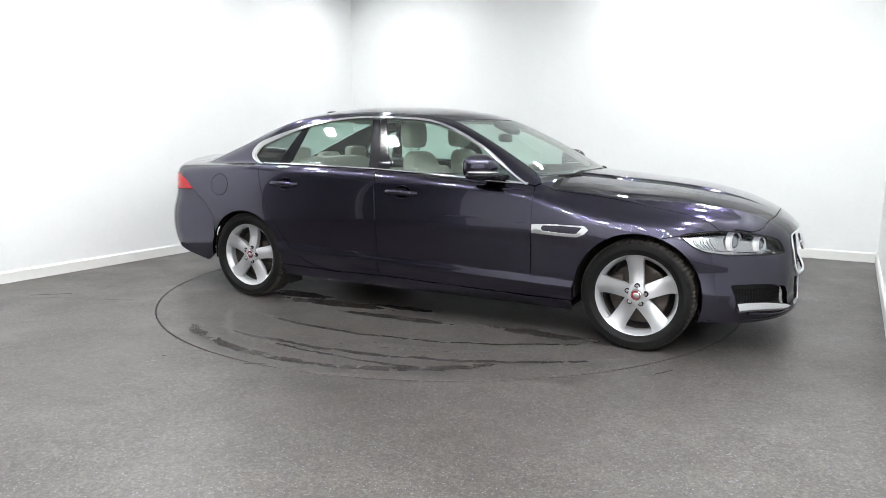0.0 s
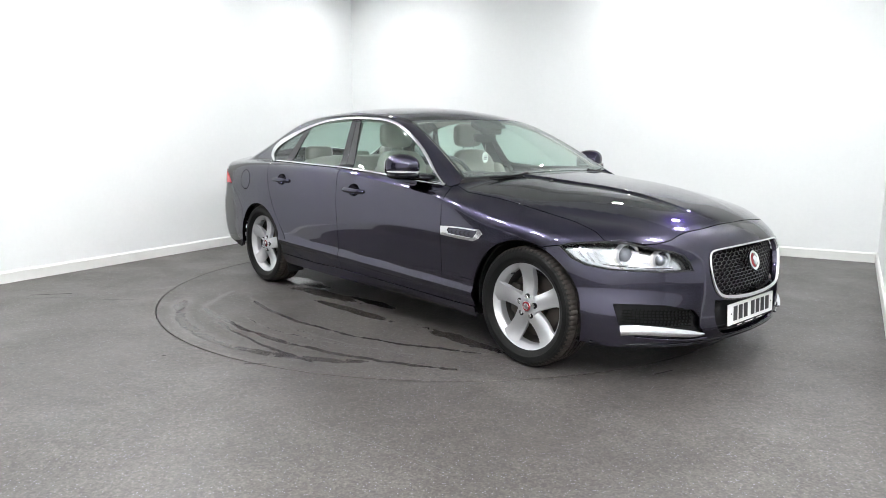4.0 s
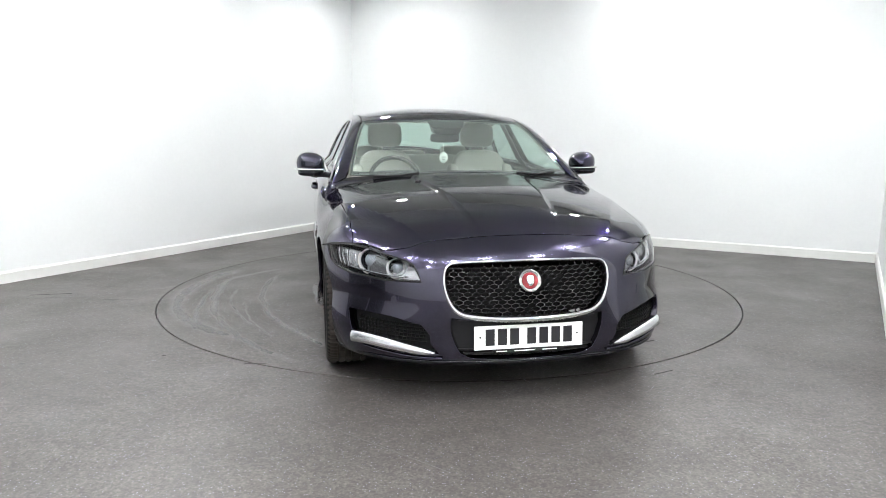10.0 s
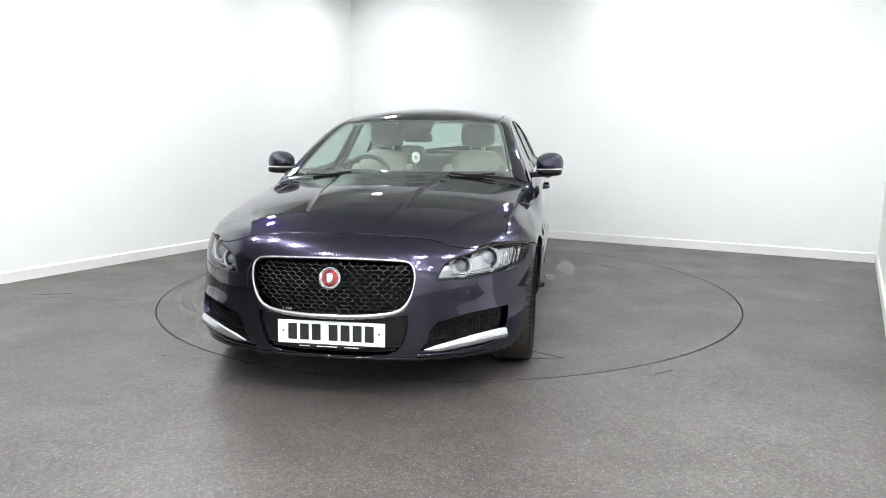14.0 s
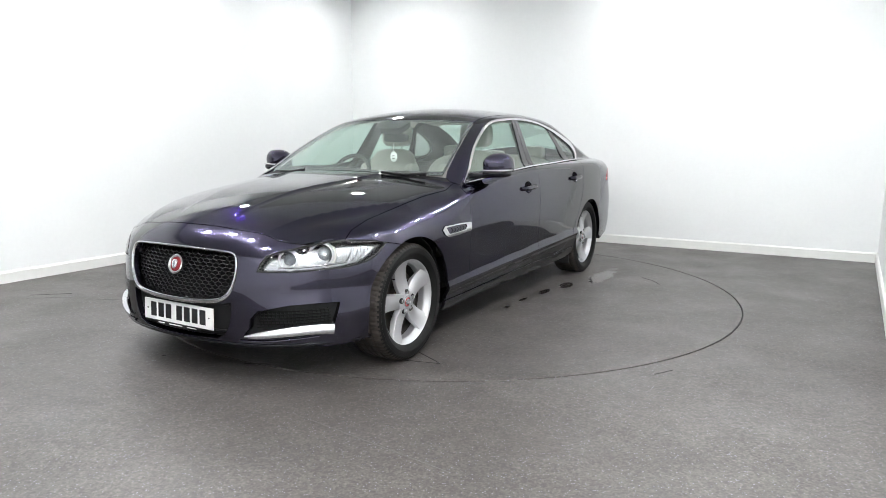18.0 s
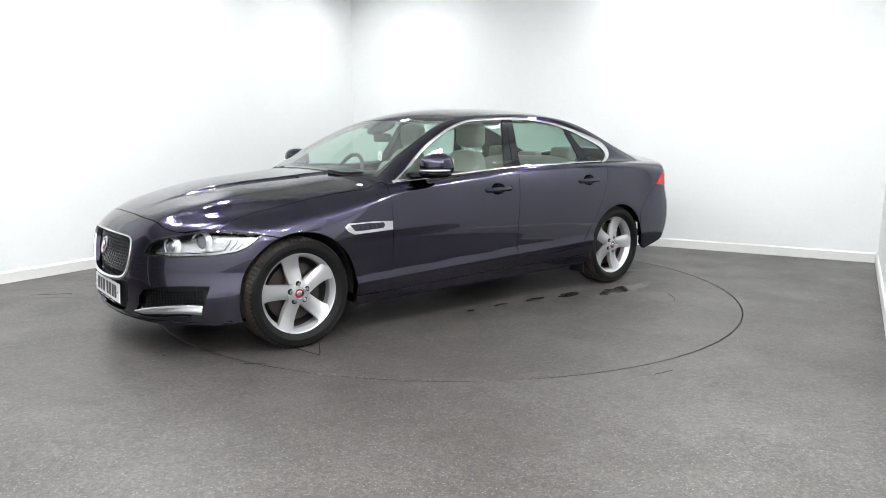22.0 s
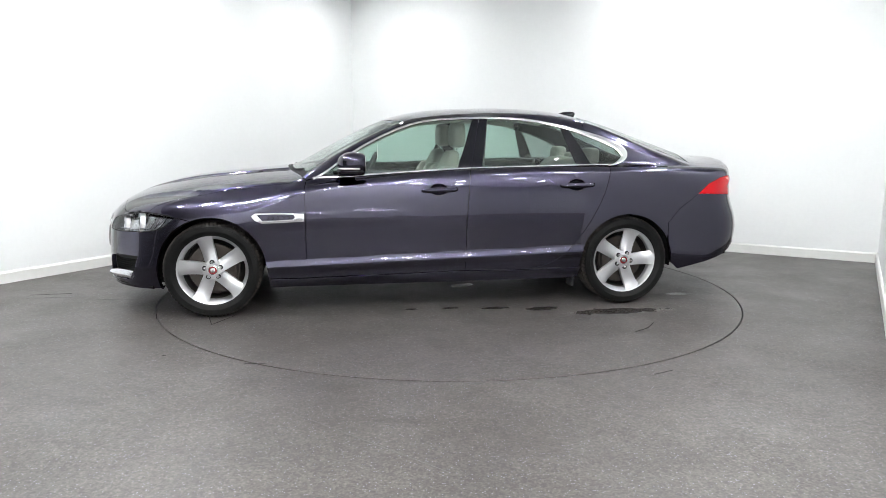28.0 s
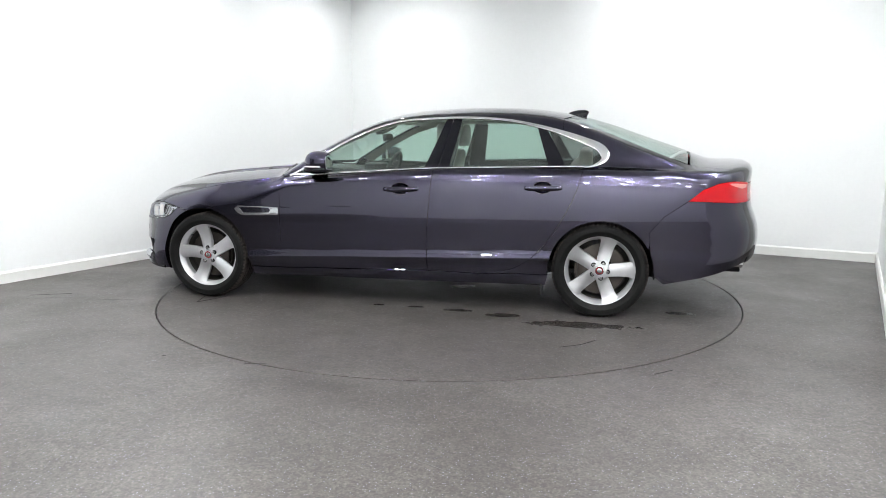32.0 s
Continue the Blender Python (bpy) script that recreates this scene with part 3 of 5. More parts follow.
def strip(path, width, high, closed=False, sink=.002, level=False):
    """A raised strip with rounded edges along places on the skin; width: one number or one for each place."""
    p = np.asarray(path, float)
    n = normals(p)
    if level:
        u = np.linspace(0, 1, len(p))
        n = np.stack([np.polyval(np.polyfit(u, n[:, k], 1), u) for k in range(3)], 1) * np.array([1, 1, 0]) + np.array([0, 0, .30])
        n /= np.linalg.norm(n, axis=1)[:, None]
    way = np.roll(p, -1, 0) - np.roll(p, 1, 0)
    if not closed:
        way[0], way[-1] = p[1] - p[0], p[-1] - p[-2]
    b = np.cross(n, way)
    b /= np.linalg.norm(b, axis=1)[:, None]
    w = np.broadcast_to(np.asarray(width, float), (len(p),))[:, None]
    prof = [(-.5, -1), (-.5, .3), (-.42, .75), (-.25, .97), (0, 1.05), (.25, .97), (.42, .75), (.5, .3), (.5, -1)]
    k = len(prof)
    v = np.stack([p + b * w * a + n * (high * c if c > 0 else -sink - .004) for a, c in prof], 1).reshape(-1, 3)
    f = []
    m = len(p)
    for i in range(m if closed else m - 1):
        j = (i + 1) % m
        f += [(i * k + q, j * k + q, j * k + q + 1, i * k + q + 1) for q in range(k - 1)]
    if not closed:
        f += [tuple(range(k)), tuple(range((m - 1) * k + k - 1, (m - 1) * k - 1, -1))]
    return v, f


def both(name, made, mat, parent, label="", vn=True):
    """A part of the left side and its twin on the right: two objects."""
    left = solid(name, made[0], made[1], mat, parent, label, vn=made[2] if vn and len(made) > 2 else None)
    if len(made) > 2:
        tw = mirrored(made)
        right = solid(name, tw[0], tw[1], mat, parent, label, vn=tw[2] if vn else None)
    else:
        right = solid(name, flip(made[0]), [tuple(reversed(t)) for t in made[1]], mat, parent, label)
    return left, right


# outlines, in the car's own metres: x forward from the middle of the wheelbase
FRONT_AXLE, REAR_AXLE, HUB = 1.48, -1.48, .328
CUPS = {"front": (-.078, .870), "rear": (-1.081, .895)}


def build_car():
    car = empty("car")
    tagged(car, "dark purple-blue metallic saloon car with silver alloy wheels on the turntable", "car")
    P = M["paint"]
    mid_cut = side((-.311, 1.008), (-.297, .9), (-.276, .612), (-.272, .45), (-.272, .288))
    rear_cut = bowed(side((-1.352, 1.026), (-1.336, .97), (-1.288, .822), (-1.206, .659), (-1.127, .536), (-1.021, .415), (-.93, .348), (-.842, .310), (-.72, .288), (-.6, .281)), 3)
    belt = side((.835, .935), (.78, .944), (.6, .953), (.416, .964), (.02, .989), (-.311, 1.008))
    belt2 = side((-.311, 1.008), (-.756, 1.018), (-1.1, 1.024), (-1.352, 1.026))
    sill_f = side((-.272, .288), (.3, .274), (.846, .262))
    sill_r = side((-.6, .281), (-.272, .288))
    door_front = side((.846, .262), (.845, .45), (.844, .71), (.848, .88), (.835, .935))
    cut = lambda *rows: np.vstack([r if i == 0 else r[1:] for i, r in enumerate(rows)])[:-1]
    # doors
    doors = {}
    doors["front"] = both("front_door", patch(SEC, cut(belt, mid_cut, sill_f, door_front), [ellipse(*CUPS["front"], .064, .042)], h=.015), P, car, "front door")
    doors["rear"] = both("rear_door", patch(SEC, cut(belt2, rear_cut, sill_r, mid_cut[::-1]), [ellipse(*CUPS["rear"], .064, .042)], h=.015), P, car, "rear door")
    sill = patch(SEC, cut(side((1.10, .258), (.846, .258), (.3, .270), (-.272, .284), (-.6, .277), (-.9, .285), (-1.13, .29)), side((-1.13, .29), (-1.11, .21), (-.6, .205), (0, .2), (.6, .197), (1.10, .195)), side((1.10, .195), (1.10, .258))), h=.035)
    both("sill", sill, P, car)
    # front fender
    hood_seam = near(NOSE_BALL, (.86, .82, .95), (.959, .817, .911), (1.205, .799, .889), (1.474, .788, .846), (1.707, .772, .805), (1.840, .770, .765), (1.903, .776, .722))
    lamp_top_out = near(NOSE_BALL, (1.903, .776, .722), (1.814, .834, .714), (1.748, .869, .705), (1.704, .892, .693))
    wing_seam = near(NOSE_BALL, (1.704, .892, .693), (1.655, .908, .684), (1.606, .92, .672))
    front_arch = arch(FRONT_AXLE, .33, .364, 70, 172, 26)
    fender = cut(hood_seam, lamp_top_out, wing_seam, np.vstack([front_arch[:1], front_arch]), side((1.115, .38), (1.105, .262), (.846, .262)), door_front, side((.835, .935)), near(NOSE_BALL, (.86, .82, .95), (.86, .82, .95)))
    both("front_fender", patch(NOSE_BALL, fender, h=.016), P, car)
    # bonnet
    half_front = top((2.174, 0), (2.169, .15), (2.160, .30), (2.136, .42), (2.126, .48), (2.121, .53), (2.092, .60), (2.058, .648), (1.965, .722), (1.903, .776))
    seam_top = hood_seam[::-1]
    cowl = top((.86, .80), (.885, .70), (.94, .5), (.985, .3), (1.0, .12), (1.003, 0))
    half = np.vstack([half_front[:-1], seam_top, cowl])
    hood = np.vstack([half[:-1], flip(half)[::-1][:-1]])
    pv, pf, pn = patch(SEC, hood, h=.013)
    solid("bonnet", pv, pf, P, car, vn=pn)
    # side frame: pillar, cant rail and rear quarter
    dlo_up = bowed(side((.79, .949), (.687, 1.009), (.608, 1.066), (.448, 1.171), (.202, 1.29), (-.007, 1.350), (-.215, 1.369), (-.426, 1.378), (-.638, 1.375), (-.849, 1.355), (-1.061, 1.315), (-1.2, 1.279)), 2)
    dlo_back = bowed(side((-1.2, 1.279), (-1.274, 1.258), (-1.445, 1.2), (-1.505, 1.154), (-1.522, 1.109), (-1.495, 1.063), (-1.424, 1.035), (-1.352, 1.026)), 3)
    rail = top((-1.2, .555), (-1.0, .568), (-.5, .58), (0, .585), (.14, .59), (.35, .637), (.6, .688), (.78, .728), (.835, .75), (.86, .80))
    post = near(SEC, *[tuple(side((-1.2, 1.279))[0] * (1 - t) + rail[0] * t) for t in np.linspace(0, 1, 9)])
    frame_a = patch(SEC, cut(dlo_up, post, rail, near(SEC, (.86, .81, .955), (.835, .845, .94)), side((.82, .94), (.79, .949))), h=.026, gap=.002)
    lamp_up = near(TAIL_BALL, (-2.033, .902, .819), (-2.123, .883, .893), (-2.229, .858, .937), (-2.34, .80, .955), (-2.443, .689, .955))
    boot_seam = near(TAIL_BALL, (-2.443, .689, .955), (-2.452, .66, .99), (-2.43, .655, 1.02))
    boot_seam = np.vstack([boot_seam, top((-2.25, .668), (-2.06, .655))])
    glass_edge = top((-2.06, .655), (-1.9, .63), (-1.6, .59), (-1.3, .56), (-1.2, .555))
    bump_cut = side((-1.808, .455), (-1.80, .53), (-1.796, .609), (-1.881, .712), (-2.033, .819))
    quarter = cut(dlo_back, rear_cut, side((-.6, .281), (-.9, .289), (-1.12, .293)), np.vstack([side((-1.12, .293)), side(*[(REAR_AXLE + .354 * math.cos(radians(a)), .322 + .354 * math.sin(radians(a))) for a in range(2, 158, 6)])]), bump_cut, lamp_up, boot_seam, glass_edge, post[::-1])
    frame_b = patch(TAIL_BALL, quarter, h=.018, gap=.002)
    frames = both("side_frame", joined(frame_a, frame_b), P, car)
    # roof and boot
    edge = top((.14, .585), (0, .58), (-.5, .575), (-1.0, .563), (-1.2, .55))
    back_edge = top((-1.2, .55), (-1.27, .3), (-1.29, 0))
    front_edge = top((.275, 0), (.255, .2), (.205, .42), (.14, .585))
    half = np.vstack([front_edge[:-1], edge, back_edge[1:]])
    roof_v, roof_f, roof_n = patch(SEC, np.vstack([half, flip(half)[::-1][1:-1]]), h=.035)
    solid("roof", roof_v, roof_f, P, car, vn=roof_n)
    lid_half = np.vstack([top((-2.115, 0), (-2.10, .35)), boot_seam[::-1], near(TAIL_BALL, (-2.49, .6, .94), (-2.53, .42, .935), (-2.53, .41, .80), (-2.55, .40, .70)), tail((.38, .66), (.2, .65), (0, .65))])
    lid = np.vstack([lid_half, flip(lid_half)[::-1][1:-1]])
    lv, lf, ln = patch(TAIL_BALL, lid, h=.035)
    solid("boot_lid", lv, lf, P, car, vn=ln)
    build_front(car, half_front, lamp_top_out, wing_seam)
    build_rear(car, lamp_up, bump_cut)
    build_glass(car, doors, frames, dlo_up, dlo_back, belt, belt2)
    return car, doors


HEADLAMP = ((1.704, .892, .693), (1.748, .869, .705), (1.814, .834, .714), (1.903, .776, .722), (1.976, .724, .717), (2.049, .666, .704), (2.153, .560, .677), (2.190, .519, .659), (2.213, .503, .625), (2.229, .490, .586), (2.182, .573, .583), (2.121, .652, .582), (1.953, .796, .590), (1.844, .854, .606), (1.777, .880, .635))
GRILLE = ((0, .683), (.196, .680), (.323, .674), (.367, .663), (.387, .634), (.391, .585), (.380, .528), (.357, .478), (.318, .445), (.249, .429), (.12, .419), (0, .417))
INTAKE = ((0, .405), (.2, .408), (.31, .418), (.362, .425), (.362, .37), (.345, .31), (.318, .262), (.27, .238), (.15, .230), (0, .229))
FOG = ((1.973, .792, .422), (2.072, .712, .422), (2.160, .618, .416), (2.238, .492, .388), (2.252, .457, .346), (2.253, .452, .302), (2.264, .415, .256), (2.198, .552, .254), (2.055, .724, .274), (2.001, .770, .306))


def sym(yz):
    """A whole outline from its left half, given from top centre to bottom centre."""
    p = front(*yz)
    return np.vstack([p, flip(p)[::-1][1:-1]])


def build_front(car, half_front, lamp_top_out, wing_seam):
    P = M["paint"]
    lamp = near(NOSE_BALL, *HEADLAMP)
    inner_low = np.vstack([lamp[5:], lamp[:1]])
    front_edge = arch(FRONT_AXLE, .33, .364, 68, -20, 18)
    bottom = near(NOSE_BALL, (1.83, .9, .20), (1.95, .85, .19), (2.10, .72, .195), (2.2, .5, .20), (2.26, .25, .205), (2.275, 0, .205))
    half = np.vstack([half_front[:8], inner_low, wing_seam[1:], front_edge, bottom])
    outline = np.vstack([half, flip(half)[::-1][1:-1]])
    fog = near(NOSE_BALL, *FOG)
    holes = [sym(GRILLE), sym(INTAKE), fog, flip(fog)]
    v, f, n = patch(NOSE_BALL, outline, holes, h=.017, gap=.0035, lip=.03)
    bumper = solid("front_bumper", v, f, P, car, "front bumper", vn=n)
    # lower lip splitter
    lip_path = bowed(near(NOSE_BALL, (1.90, .87, .205), (2.10, .72, .21), (2.2, .5, .215), (2.26, .25, .22), (2.275, 0, .22)), 3)
    lip_path = np.vstack([lip_path, flip(lip_path)[::-1][1:]])
    solid("lower_lip", *strip(lip_path, .022, .007), M["gloss"], bumper, "gloss black lower lip")
    # grille: chrome surround, black mesh, backing
    g = ring(sym(GRILLE), 4)
    width = .011 + .013 * np.clip((.55 - g[:, 2]) / .13, 0, 1)
    solid("grille_surround", *strip(g, width, .008, closed=True), M["chrome"], bumper, "chrome grille surround")
    v, f, n = patch(NOSE_BALL, sym(GRILLE), h=.04, gap=.0, lip=0, sink=.075)
    solid("grille_backing", v, f, M["well"], bumper, "black backing", vn=n)
    poly = np.array([(p[1], p[2]) for p in g])
    bars_v, bars_f = [], []
    cw, ch = .040, .0235
    segs = []
    for j in range(-1, 14):
        for i in range(-11, 12):
            cy, cz = (i + .5 * (j % 2)) * cw, .415 + j * ch * .78
            hexa = [(cy + cw * .5 * a, cz + ch * .5 * b) for a, b in ((-1, -.42), (0, -1), (1, -.42), (1, .42), (0, 1), (-1, .42))]
            for k in (0, 1, 2):
                a, b = hexa[k], hexa[k + 1]
                if all(within(poly, np.array([a, b]))):
                    segs.append((a, b))
    pa = front(*[s[0] for s in segs]) - np.array([.040, 0, 0])
    pb = front(*[s[1] for s in segs]) - np.array([.040, 0, 0])
    for a, b in zip(pa, pb):
        d = (b - a) / np.linalg.norm(b - a)
        s = np.cross(d, [1, 0, 0])
        k = len(bars_v)
        r = .0019
        for e in (a - d * r, b + d * r):
            bars_v += [e + s * r + np.array([-.012, 0, 0]), e + s * r * .8, e - s * r * .8, e - s * r + np.array([-.012, 0, 0])]
        bars_f += [(k, k + 4, k + 5, k + 1), (k + 1, k + 5, k + 6, k + 2), (k + 2, k + 6, k + 7, k + 3), (k, k + 1, k + 2, k + 3), (k + 7, k + 6, k + 5, k + 4)]
    solid("grille_mesh", bars_v, bars_f, M["lattice"], bumper, "gloss black honeycomb mesh", shade=False)
    # lower intake backing with slats
    v, f, n = patch(NOSE_BALL, sym(INTAKE), h=.04, gap=0, lip=0, sink=.03)
    solid("intake_backing", v, f, M["plastic"], bumper, "black plastic lower intake", vn=n)
    for z in (.255, .275, .41):
        row = front(*[(y, z) for y in np.linspace(-.33, .33, 15)]) - np.array([.022, 0, 0])
        solid("intake_slat", *strip(row, .007, .006), M["plastic"], bumper)
    # badge: silver ring, red field, plain silver form
    c = front((0, .589))[0] - np.array([.020, 0, 0])
    tilt = Matrix.Translation(c) @ Matrix.Rotation(radians(-17), 4, "Y")
    v, f = lathe([(0, .0), (.047, .0), (.052, .004), (.052, .012), (.046, .016), (.039, .013), (.037, .010)], 40, "x")
    badge = solid("badge", moved(v, tilt), f, M["chrome"], bumper, "round silver badge ring")
    v, f = lathe([(.038, .009), (.03, .012), (0, .013)], 32, "x")
    solid("badge_field", moved(v, tilt), f, M["badge"], badge, "red enamel field")
    v, f = pillow((.016, .048, .050), .8, 20, 10, lambda x, y, z: (x + .015, y * (.72 + 6 * z), z))
    solid("badge_relief", moved(v, tilt), f, M["satin"], badge, "plain silver relief")
    # number plate with plain bars
    m = Matrix.Translation((2.308, 0, .332)) @ Matrix.Rotation(radians(-3), 4, "Y")
    bm = bmesh.new()
    block(bm, (.008, .520, .111), (0, 0, 0), .003)
    plate = part("number_plate", bm, M["plate"], car, "white plate with seven plain black bars")
    plate.matrix_basis = m
    for k, y in enumerate((.186, .128, .070, .012, -.070, -.128, -.186)):
        bm = bmesh.new()
        block(bm, (.0016, .043, .076), (.0046, y, .002), .0006, segments=1)
        part("bar", bm, M["ink"], plate)
    for y in (.232, -.232):
        v, f = lathe([(0, .006), (.004, .006), (.0045, .004)], 12, "x")
        solid("screw", [(a, b + y, c + .004) for a, b, c in v], f, M["ink"], plate)
    bm = bmesh.new()
    block(bm, (.02, .34, .012), (2.302, 0, .266), .003)
    bracket = part("plate_bracket", bm, M["plastic"], bumper, "black strip below the plate")
    for y, wide in ((.10, .07), (-.02, .10), (-.13, .05)):
        bm = bmesh.new()
        block(bm, (.002, wide, .005), (2.3125, y, .266), .0005, segments=1)
        part("printed_bar", bm, M["plate"], bracket, "tiny pale printed bar")
    # fog recess, mesh and bright blade
    fv = patch(NOSE_BALL, fog, h=.03, gap=0, lip=0, sink=.045)
    both("fog_recess", fv, M["plastic"], bumper, "black mesh recess")
    bl = near(NOSE_BALL, (2.0, .77, .296), (2.056, .724, .299), (2.115, .667, .297), (2.178, .589, .285), (2.227, .505, .270), (2.258, .431, .260))
    tb, tn = np.linspace(0, 1, len(bl)), np.linspace(0, 1, 25)
    blade = np.stack([np.polyval(np.polyfit(tb, bl[:, k], 3), tn) for k in range(3)], 1)
    w = np.interp(np.linspace(0, 1, len(blade)), [0, .5, .85, 1], [.056, .052, .036, .012])
    both("fog_blade", strip(blade, w, .020, level=True), M["satin"], bumper, "brushed bright blade")
    lipb = bowed(near(NOSE_BALL, (2.09, .755, .256), (2.16, .66, .247), (2.22, .53, .238), (2.27, .40, .236)), 4)
    both("fog_lip", strip(lipb, .012, .010), P, bumper)
    # mesh bars inside the fog recess
    bars = []
    for z in np.arange(.315, .41, .016):
        row = near(NOSE_BALL, *[(2.0 + .21 * t, .76 - .30 * t, z - .01 * t) for t in np.linspace(0, 1, 9)])
        sv, sf = strip(row - normals(row) * .034, .004, .004)
        bars.append((np.array(sv), sf, np.array(sv)))
    for t0 in np.linspace(.02, .95, 18):
        row = near(NOSE_BALL, *[(2.0 + .21 * t, .76 - .30 * t, z) for t, z in ((t0, .312), (t0 + .02, .345), (t0, .375), (t0 + .02, .405 - .02 * t0))])
        sv, sf = strip(row - normals(row) * .036, .004, .004)
        bars.append((np.array(sv), sf, np.array(sv)))
    jv, jf, _ = joined(*bars)
    both("fog_mesh", (jv, jf), M["well"], bumper)
    # sensors and washer cover
    for y, z in ((.60, .50),):
        sq = near(NOSE_BALL, (2.15, y - .03, z + .02), (2.14, y + .03, z + .02), (2.15, y + .03, z - .02), (2.16, y - .03, z - .02))
        both("washer_cover", patch(NOSE_BALL, sq, h=.02, gap=.001, lip=.002, sink=-.0012), P, bumper)
    # headlamps
    for s in (1, -1):
        lens = patch(NOSE_BALL, lamp, h=.024, gap=.003, lip=.02)
        if s < 0:
            lens = mirrored(lens)
        unit = solid("headlamp", lens[0], lens[1], M["lens"], car, "clear headlamp with two round projectors", vn=lens[2])
        unit.visible_shadow = False
        back = patch(NOSE_BALL, lamp, h=.024, gap=.001, lip=0, sink=.055)
        if s < 0:
            back = mirrored(back)
        solid("lamp_housing", back[0], back[1], M["housing"], unit, "grey housing", vn=back[2])
        for (x, y, z), r in (((1.972, .688, .650), .054), ((2.098, .580, .631), .042)):
            at = Matrix.Translation((x, y * s, z)) @ Matrix.Rotation(radians(22 * s), 4, "Z") @ Matrix.Rotation(radians(-6), 4, "Y")
            v, f = lathe([(r * .97, -.004), (r * .99, .012), (r * 1.06, .016), (r * 1.14, .010), (r * 1.16, -.02)], 36, "x")
            bezel = solid("projector_ring", moved(v, at), f, M["bowl"], unit, "bright projector ring")
            v, f = lathe([(r * .72, -.05), (r * .84, -.02), (r * .975, .008)], 36, "x")
            solid("projector_tube", moved(v, at), f, M["gloss"], bezel, "black inner tube")
            v, f = lathe([(r * .82, -.030), (r * .76, -.008), (r * .58, .008), (r * .30, .017), (0, .020)], 28, "x")
            solid("projector_lens", moved(v, at), f, M["bulb"], bezel, "grey glass projector lens")
            # hooked light guide round the projector
            v, f = lathe([(r * 1.20, .004), (r * 1.26, .009), (r * 1.32, .004), (r * 1.32, -.014), (r * 1.20, -.014)], 30, "x", closed=True, a0=radians(150), a1=radians(400))
            solid("light_guide", moved(v, at), f, M["amber"], bezel, "pale hooked light guide")
        # black seal round the lens, bright shelf between the projectors
        sv, sf = strip(lamp, .007, .002, closed=True)
        solid("lamp_seal", flip(sv) if s < 0 else sv, [tuple(reversed(t)) for t in sf] if s < 0 else sf, M["plastic"], unit, "black seal")
        row = near(NOSE_BALL, (1.90, .79, .612), (2.0, .73, .606), (2.10, .655, .602), (2.17, .57, .602))
        sv, sf = strip(bowed(row, 4) - normals(bowed(row, 4)) * .035, .010, .006)
        solid("lamp_shelf", flip(sv) if s < 0 else sv, [tuple(reversed(t)) for t in sf] if s < 0 else sf, M["housing"], unit, "grey lower shelf")
        for k in range(3):
            row = near(NOSE_BALL, (1.885 - .03 * k, .79 + .018 * k, .61 + .004 * k), (1.86 - .035 * k, .80 + .022 * k, .65 + .004 * k), (1.845 - .03 * k, .795 + .026 * k, .685))
            row = row - normals(row) * .03
            sv, sf = strip(row, .005, .004)
            solid("turn_lamp_rib", flip(sv) if s < 0 else sv, [tuple(reversed(t)) for t in sf] if s < 0 else sf, M["satin"], unit)


